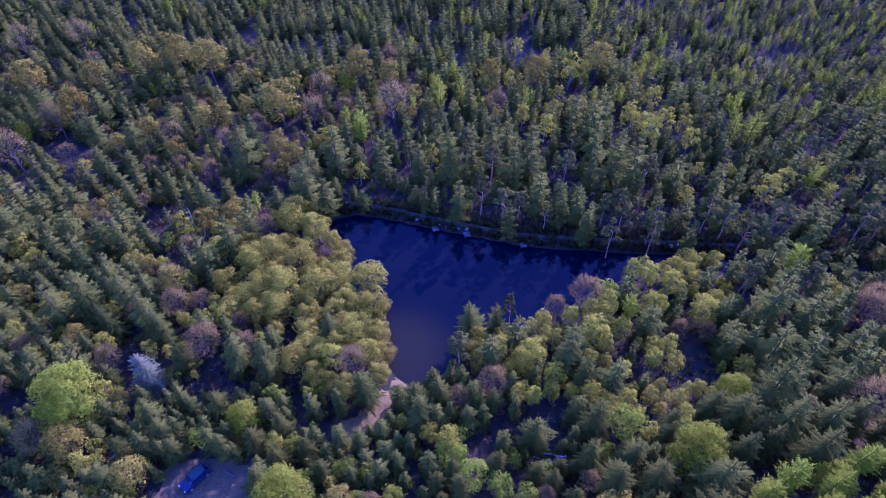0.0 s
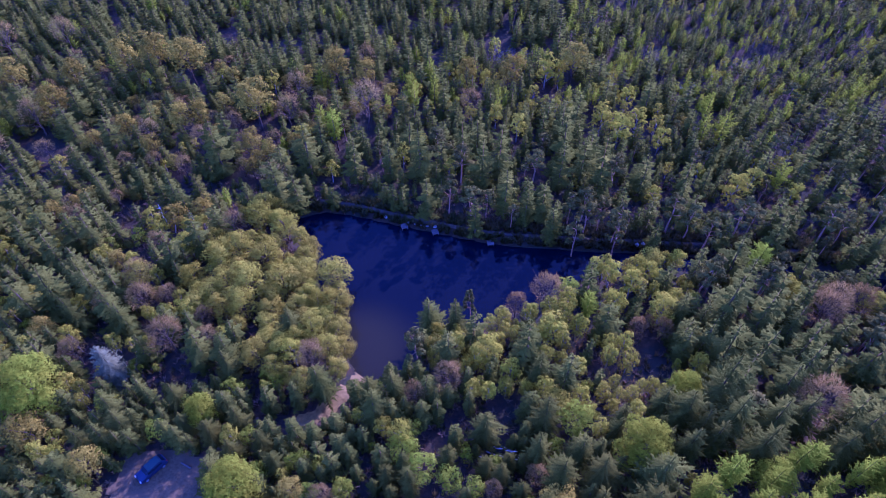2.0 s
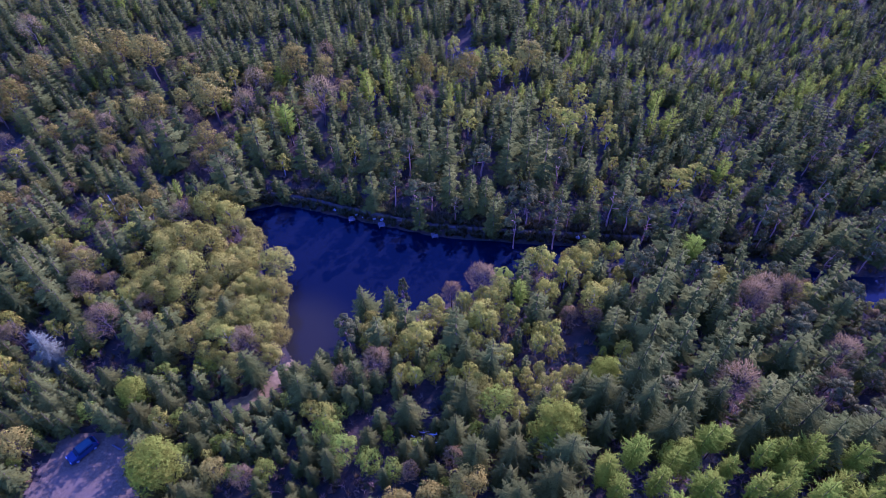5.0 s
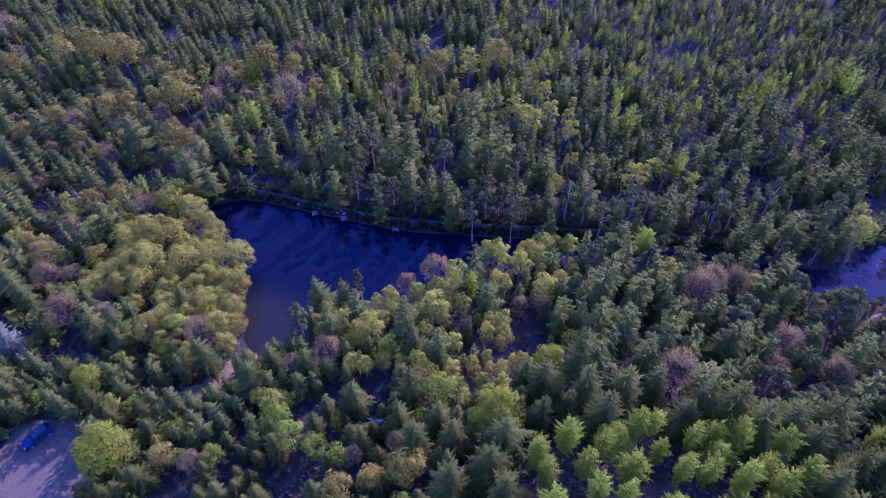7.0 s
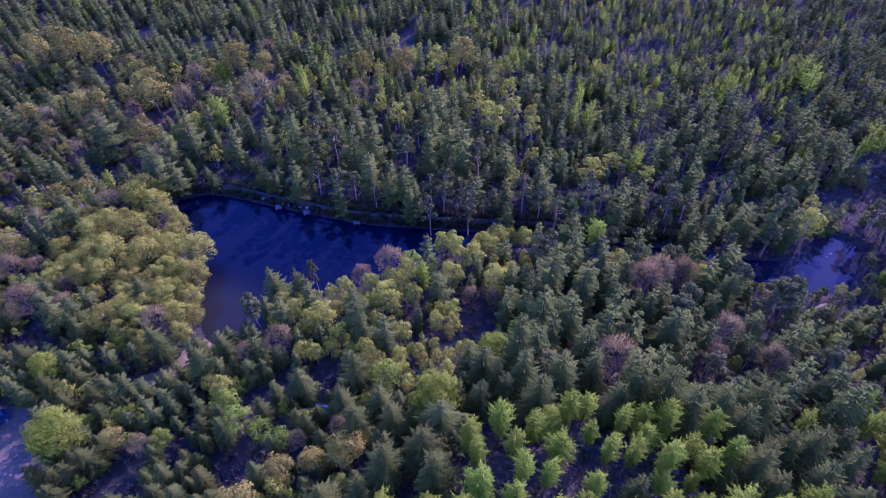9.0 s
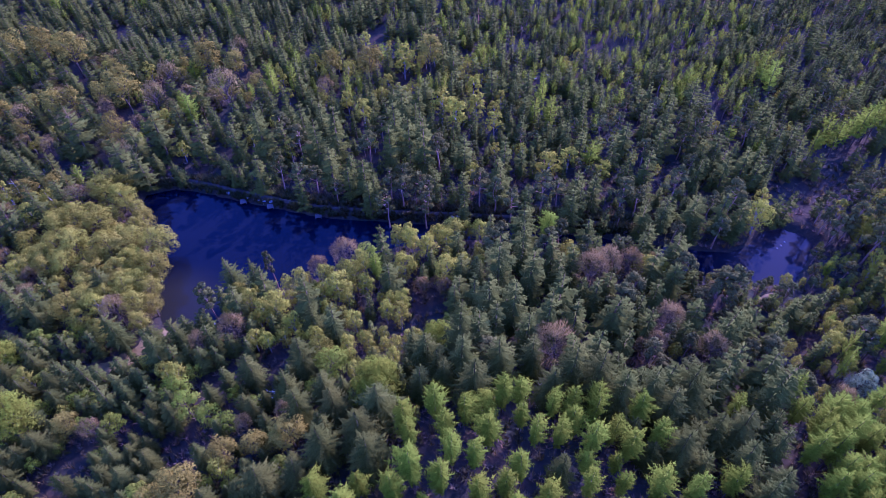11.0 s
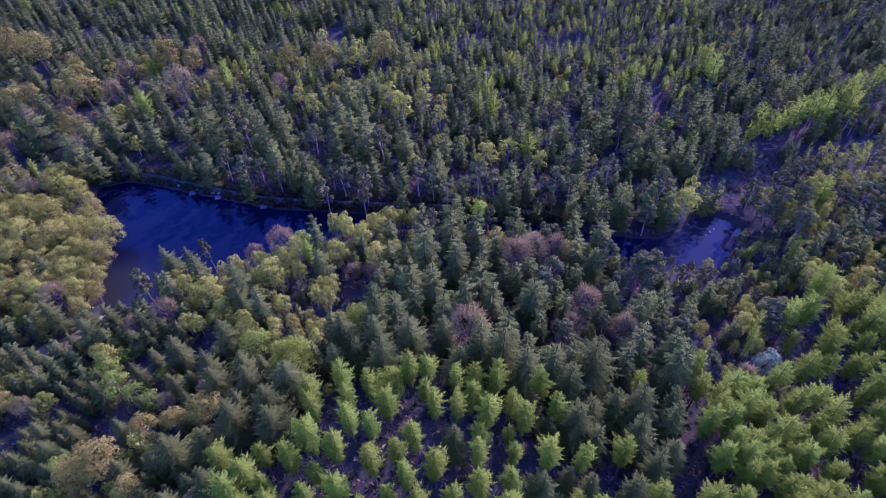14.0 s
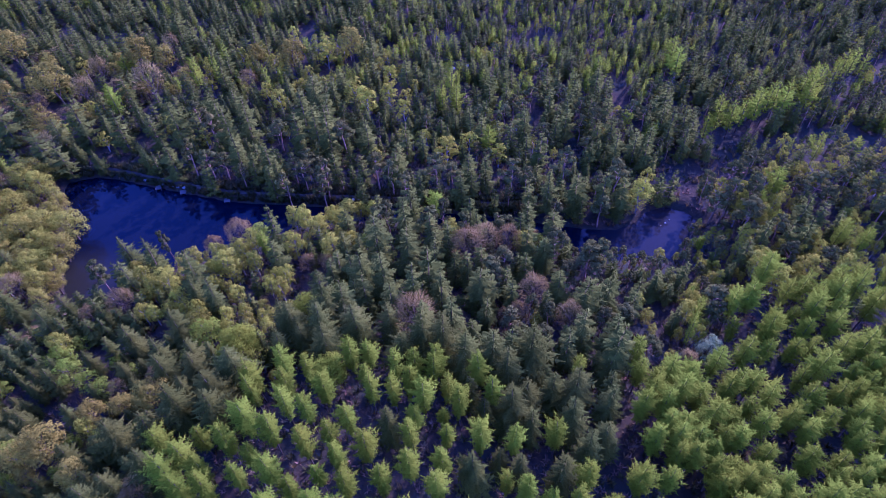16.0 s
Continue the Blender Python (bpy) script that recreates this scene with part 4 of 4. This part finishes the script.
def box(bm, sx, sy, sz, at=(0, 0, 0), bevel=0.0):
    made = bmesh.ops.create_cube(bm, size=1.0, matrix=Matrix.Translation(at) @ Matrix.Diagonal((sx, sy, sz, 1)))
    if bevel:
        edges = list({e for v in made["verts"] for e in v.link_edges})
        bmesh.ops.bevel(bm, geom=edges, offset=bevel, segments=2, affect="EDGES", clamp_overlap=True)


def slab(profile, half, taper=0.0, bevel=0.05):
    """A side outline (y, z) drawn across from -half to half; its upper part may lean in."""
    bm = bmesh.new()
    low, high = min(z for _, z in profile), max(z for _, z in profile)
    sides = []
    for s in (-1, 1):
        sides.append([bm.verts.new((s * (half - taper * (z - low) / (high - low)), y, z)) for y, z in profile])
    n = len(profile)
    bm.faces.new(sides[0])
    bm.faces.new(sides[1][::-1])
    for k in range(n):
        bm.faces.new((sides[0][k], sides[1][k], sides[1][(k + 1) % n], sides[0][(k + 1) % n])[::-1])
    bmesh.ops.recalc_face_normals(bm, faces=bm.faces[:])
    if bevel:
        bmesh.ops.bevel(bm, geom=bm.edges[:], offset=bevel, segments=2, affect="EDGES", clamp_overlap=True)
    return bm


def disc(r, width, inner=0.0):
    """A wheel's ring or disc that turns about x."""
    bm = bmesh.new()
    turned = Matrix.Rotation(radians(90), 4, "Y")
    bmesh.ops.create_cone(bm, cap_ends=True, segments=20, radius1=r, radius2=r, depth=width, matrix=turned)
    bmesh.ops.bevel(bm, geom=[e for e in bm.edges if len(e.link_faces) == 2 and e.calc_face_angle(0) > 1], offset=min(0.04, r * 0.2), segments=2, affect="EDGES")
    return bm


def build_car(at):
    car = tagged(new("car"), "small blue hatchback with a dark roof on gravel", "car")
    body = part("body", slab([(-1.98, 0.34), (-2.02, 0.62), (-1.95, 0.86), (-1.2, 0.96), (-0.95, 0.99), (1.75, 1.0), (1.95, 0.92), (2.0, 0.6), (1.96, 0.32), (1.5, 0.26), (-1.55, 0.26)], 0.86, 0.05, 0.06), BLUE, car)
    part("cabin", slab([(-1.05, 0.97), (-0.45, 1.4), (1.45, 1.42), (1.85, 0.98)], 0.80, 0.14, 0.05), BLUE, car)
    part("roof", slab([(-0.5, 1.40), (-0.42, 1.47), (1.35, 1.485), (1.46, 1.42)], 0.64, 0.04, 0.015), DARK_ROOF, car, "dark roof panel")
    glass = bmesh.new()
    box(glass, 1.24, 0.02, 0.6, bevel=0.008)
    part("windscreen", glass, GLASS, car, "dark windscreen", pose(0, -0.775, 1.2, -54, 0, 0))
    glass = bmesh.new()
    box(glass, 1.2, 0.02, 0.46, bevel=0.008)
    part("rear_window", glass, GLASS, car, "dark rear window", pose(0, 1.68, 1.22, 42, 0, 0))
    for s in (-1, 1):
        for y0, y1 in ((-0.72, 0.25), (0.33, 1.35)):
            bm = bmesh.new()
            box(bm, 0.02, y1 - y0, 0.3, bevel=0.008)
            part("side_window", bm, GLASS, car, "dark side window", pose(s * 0.755, (y0 + y1) / 2, 1.2, 0, -s * 18, 0))
        bm = bmesh.new()
        box(bm, 0.2, 0.1, 0.13, bevel=0.03)
        part("wing_mirror", bm, BLUE, car, at=pose(s * 0.95, -0.7, 1.05))
        bm = bmesh.new()
        box(bm, 0.32, 0.12, 0.16, bevel=0.04)
        part("headlight", bm, LAMP, car, "clear headlight", pose(s * 0.62, -1.97, 0.74))
        bm = bmesh.new()
        box(bm, 0.16, 0.08, 0.3, bevel=0.03)
        part("tail_light", bm, RED_LAMP, car, "red tail light", pose(s * 0.74, 1.95, 0.8))
        for y in (-1.25, 1.25):
            tyre = part("tyre", disc(0.31, 0.2), RUBBER, car, "black tyre", pose(s * 0.78, y, 0.31))
            part("rim", disc(0.2, 0.03), STEEL, tyre, "steel rim", pose(s * 0.1, 0, 0))
    for y, z in ((-2.02, 0.45), (2.0, 0.45)):
        bm = bmesh.new()
        box(bm, 1.6, 0.12, 0.2, bevel=0.05)
        part("bumper", bm, PLASTIC, car, "black bumper", pose(0, y, z))
    car.matrix_basis = at @ Matrix.Scale(1.15, 4)
    return car


def on_land(x, y, up=0.0):
    return float(land(x, y)) + up


build_car(pose(-38.9, 33.9, on_land(-38.9, 33.9, 0.1), 0, 0, -39))


def round_beam(name, length, r, material, label, category, at, parent=None, sides=10, taper=0.8, seed=0):
    """A log with a slightly crooked, tapering body and cut ends."""
    rng = np.random.default_rng(seed)
    bm = bmesh.new()
    rings = []
    for k in range(7):
        s = k / 6
        off = rng.normal(size=2) * r * 0.18
        rr = r * (1 + (taper - 1) * s) * (1 + rng.normal() * 0.04)
        rings.append([bm.verts.new((off[0] + rr * math.cos(2 * math.pi * j / sides), length * (s - 0.5), off[1] + rr * math.sin(2 * math.pi * j / sides))) for j in range(sides)])
    for a, b in zip(rings, rings[1:]):
        for j in range(sides):
            bm.faces.new((a[j], a[(j + 1) % sides], b[(j + 1) % sides], b[j]))
    bm.faces.new(rings[0])
    bm.faces.new(rings[-1][::-1])
    bmesh.ops.recalc_face_normals(bm, faces=bm.faces[:])
    me = bpy.data.meshes.new(name)
    bm.to_mesh(me)
    bm.free()
    me.materials.append(material)
    ob = new(name, me)
    ob.matrix_basis = at
    return tagged(ob, label, category)


round_beam("log", 1.9, 0.16, GREY_WOOD, "grey timber beam that bars the gravel's edge", "log", pose(-33.8, 34.6, on_land(-33.8, 34.6, 0.24), 0, 0, 65), seed=2)
round_beam("log", 2.8, 0.13, PALE_WOOD, "pale fallen log at the water's edge", "log", pose(1.6, 51.6, on_land(1.6, 51.6, 0.3), 6, 0, 40), seed=4)


# ---- far shore: fishing platforms and stones ----
def build_platform():
    """A small timber stand over the water, on four posts."""
    top = new("fishing_platform")
    tagged(top, "small weathered timber fishing platform at the water's edge", "platform", "fishing platforms of the far shore")
    plank = bmesh.new()
    box(plank, 0.22, 1.5, 0.05, bevel=0.008)
    first = part("plank", plank, GREY_WOOD, top, at=pose(-0.6, 0, 0.5))
    for k in range(1, 6):
        ob = new("plank", first.data)
        ob.parent, ob.matrix_basis = top, pose(-0.6 + 0.24 * k, 0, 0.5 + 0.004 * (k % 2))
    post = bmesh.new()
    box(post, 0.1, 0.1, 1.6, bevel=0.01)
    one = part("post", post, GREY_WOOD, top, at=pose(-0.6, -0.65, -0.25))
    for x, y in ((0.6, -0.65), (-0.6, 0.65), (0.6, 0.65)):
        ob = new("post", one.data)
        ob.parent, ob.matrix_basis = top, pose(x, y, -0.25)
    for y in (-0.65, 0.65):
        bm = bmesh.new()
        box(bm, 1.4, 0.08, 0.12, bevel=0.01)
        part("bearer", bm, GREY_WOOD, top, at=pose(0, y, 0.41))
    return top


PLATFORMS = [(-2.4, 87.4, 14), (4.3, 85.7, 16), (16, 82.6, 8)]
stand = build_platform()
stand.matrix_basis = pose(*PLATFORMS[0][:2], 0.05, 0, 0, PLATFORMS[0][2])
for x, y, turn in PLATFORMS[1:]:
    copy_thing(stand, pose(x, y, 0.05, 0, 0, turn))


def boulder(seed, size):
    rng = np.random.default_rng(seed)
    bm = bmesh.new()
    bmesh.ops.create_icosphere(bm, subdivisions=2, radius=size)
    for v in bm.verts:
        k = 1 + 0.28 * noise.noise(v.co * (1.6 / size) + Vector((seed, 0, 0)))
        v.co = Vector((v.co.x * k * 1.2, v.co.y * k, v.co.z * k * 0.7))
    me = bpy.data.meshes.new("boulder")
    bm.to_mesh(me)
    bm.free()
    me.materials.append(STONE)
    return me


# the stones past y = 135 stand in for a small unidentified white object
STONES = [(-6.5, 89.9, 0.4), (-1.5, 88.4, 0.35), (0.0, 87.9, 0.3), (1.2, 87.6, 0.3), (2.6, 87.2, 0.3), (4.3, 86.9, 0.4), (46.3, 81.5, 0.5), (47.6, 81.6, 0.4),
          (68.6, 135.5, 0.7), (73.0, 137.5, 0.5), (116.3, 74.0, 0.22), (117.4, 75.0, 0.18), (115.2, 73.2, 0.15)]
for k, (x, y, r) in enumerate(STONES):
    ob = new("boulder", boulder(k, r))
    z = float(land(x, y))
    ob.matrix_basis = pose(x, y, max(z, -0.12) + r * 0.3 if z < 0 else z + r * 0.3, 0, 0, 47 * k)
    wet = z < 0
    if wet:
        ob.matrix_basis = pose(x, y, -0.02, 0, 0, 47 * k) @ Matrix.Diagonal((1, 1, 1.6, 1))
    tagged(ob, "pale stone that stands out of the pond" if wet else "pale rounded stone beside the footpath", "stone", "stones of the shores")


# ---- dead wood ----
def build_dead_tree(seed, length, lean, at):
    """A leaning dead trunk, its bark gone, with broken side branches."""
    rng = np.random.default_rng(seed)
    tree = tagged(new("dead_tree"), "pale dead tree that leans with broken branches", "dead tree", "dead trees of the wood")
    s = Soup()
    last = np.zeros(3)
    for k in range(1, 6):
        then = np.array([rng.normal() * 0.1, rng.normal() * 0.1, length * k / 5])
        s.tube(last, then, 0.13 * (1 - 0.17 * (k - 1)), 0.13 * (1 - 0.17 * k), 6)
        last = then
    new("trunk", mesh_of("dead_trunk", *s.arrays()[:2], [PALE_WOOD], smooth=True)).parent = tree
    for k in range(11):
        b = Soup()
        z, g = length * rng.uniform(0.3, 0.98), rng.uniform(0, 6.28)
        out = np.array([math.cos(g), math.sin(g), rng.normal(0.35, 0.3)]) * rng.uniform(0.6, 1.5) * (1.15 - z / length)
        b.tube((0, 0, z), np.array([0, 0, z]) + out, 0.035, 0.01, 4)
        b.tube(np.array([0, 0, z]) + out * 0.6, np.array([0, 0, z]) + out * 0.9 + rng.normal(size=3) * 0.3, 0.018, 0.006, 3)
        new("branch", mesh_of("dead_branch", *b.arrays()[:2], [PALE_WOOD])).parent = tree
    tree.matrix_basis = at @ pose(0, 0, 0, lean, 0, 0)
    return tree


DEAD = [(13.3, 37.0, 8.0, 58, 58), (14.4, 37.8, 6.5, 46, 52), (12.0, 36.2, 6.0, 60, 66), (-53.5, 87.0, 7.0, 10, 30), (-51.0, 84.5, 6.0, 22, 160), (-46.0, 85.5, 5.5, 14, 250), (0.5, 52.6, 3.5, 64, 40)]
for k, (x, y, tall, lean, turn) in enumerate(DEAD):
    build_dead_tree(60 + k, tall, lean, pose(x, y, on_land(x, y, -0.1), 0, 0, turn))


# ---- undergrowth and far brash ----
def scatter(name, count, area, tall, wide, material, label, category, seed, keep, blades=9, thick=0.06):
    """Low growth that nobody could count: tufts of arching stems."""
    rng = np.random.default_rng(seed)
    x0, x1, y0, y1 = area
    x, y = rng.uniform(x0, x1, count), rng.uniform(y0, y1, count)
    ok = keep(x, y)
    x, y = x[ok], y[ok]
    z = land(x, y)
    g, reach = rng.uniform(0, 6.283, (len(x), blades)), rng.uniform(0.4, 1.0, (len(x), blades)) * wide
    up = rng.uniform(0.35, 1.0, (len(x), blades)) * tall
    base = np.stack([x, y, z], -1)[:, None, :] + np.stack([np.cos(g), np.sin(g), 0 * g], -1) * (reach * 0.2)[..., None]
    tip = np.stack([x, y, z], -1)[:, None, :] + np.stack([np.cos(g) * reach, np.sin(g) * reach, up], -1)
    off = np.stack([-np.sin(g), np.cos(g), 0 * g], -1) * thick * (0.6 + rng.random((len(x), blades)))[..., None]
    verts = np.stack([base - off, base + off, tip], 2).reshape(-1, 3)
    faces = np.arange(len(verts)).reshape(-1, 3)
    return tagged(new(name, mesh_of(name, verts, faces, [material])), label, category, kind="stuff")


def dry_ground(x, y):
    ok = (from_shore(x, y) > 0.7) & ~inside(CAR_PARK, x, y)
    for line, half in TRACKS.values():
        ok &= from_line(line, x, y) > half + 0.3
    return ok


scatter("dead_bracken", 7000, (-75, 150, 5, 100), 0.7, 0.9, LEAF["fern"], "low brown dead bracken on the forest floor", "bracken", 21, dry_ground, 9, 0.10)
scatter("brushwood", 3200, (-70, 140, 8, 96), 1.9, 0.9, LEAF["bare"], "leafless brownish brushwood between the trees", "brushwood", 22, dry_ground, 12, 0.035)
scatter("low_shrubs", 2600, (-75, 150, 5, 100), 1.0, 1.0, LEAF["shrub"], "low dark green shrubs under the trees", "shrubs", 23, dry_ground, 12, 0.14)
scatter("shore_reeds", 1400, (-30, 132, 48, 96), 0.9, 0.35, LEAF["fern"], "dry reeds along the water's edge", "reeds", 24, lambda x, y: np.abs(from_shore(x, y) - 0.3) < 0.6, 8, 0.03)

# added thick and dark, to stand for the tree shade on this bank
scatter("bank_shrubs", 9000, (-30, 100, 76, 95), 1.3, 0.9, LEAF["shrub"], "low dark shrubs on the bank below the footpath", "shrubs", 26, lambda x, y: (from_shore(x, y) > 0.15) & (from_line(TRACKS["shore"][0], x, y) < 3.0) & (from_line(TRACKS["shore"][0], x, y) > 0.45), 14, 0.16)


def in_ellipse(cx, cy, a, b):
    return lambda x, y: ((x - cx) / a) ** 2 + ((y - cy) / b) ** 2 < 1


scatter("brash", 240, (14, 40, 146, 158), 0.8, 2.0, GREY_WOOD, "pale felled brash on a cleared patch", "brash", 25, in_ellipse(26, 152.5, 9, 3.4), 7, 0.09)
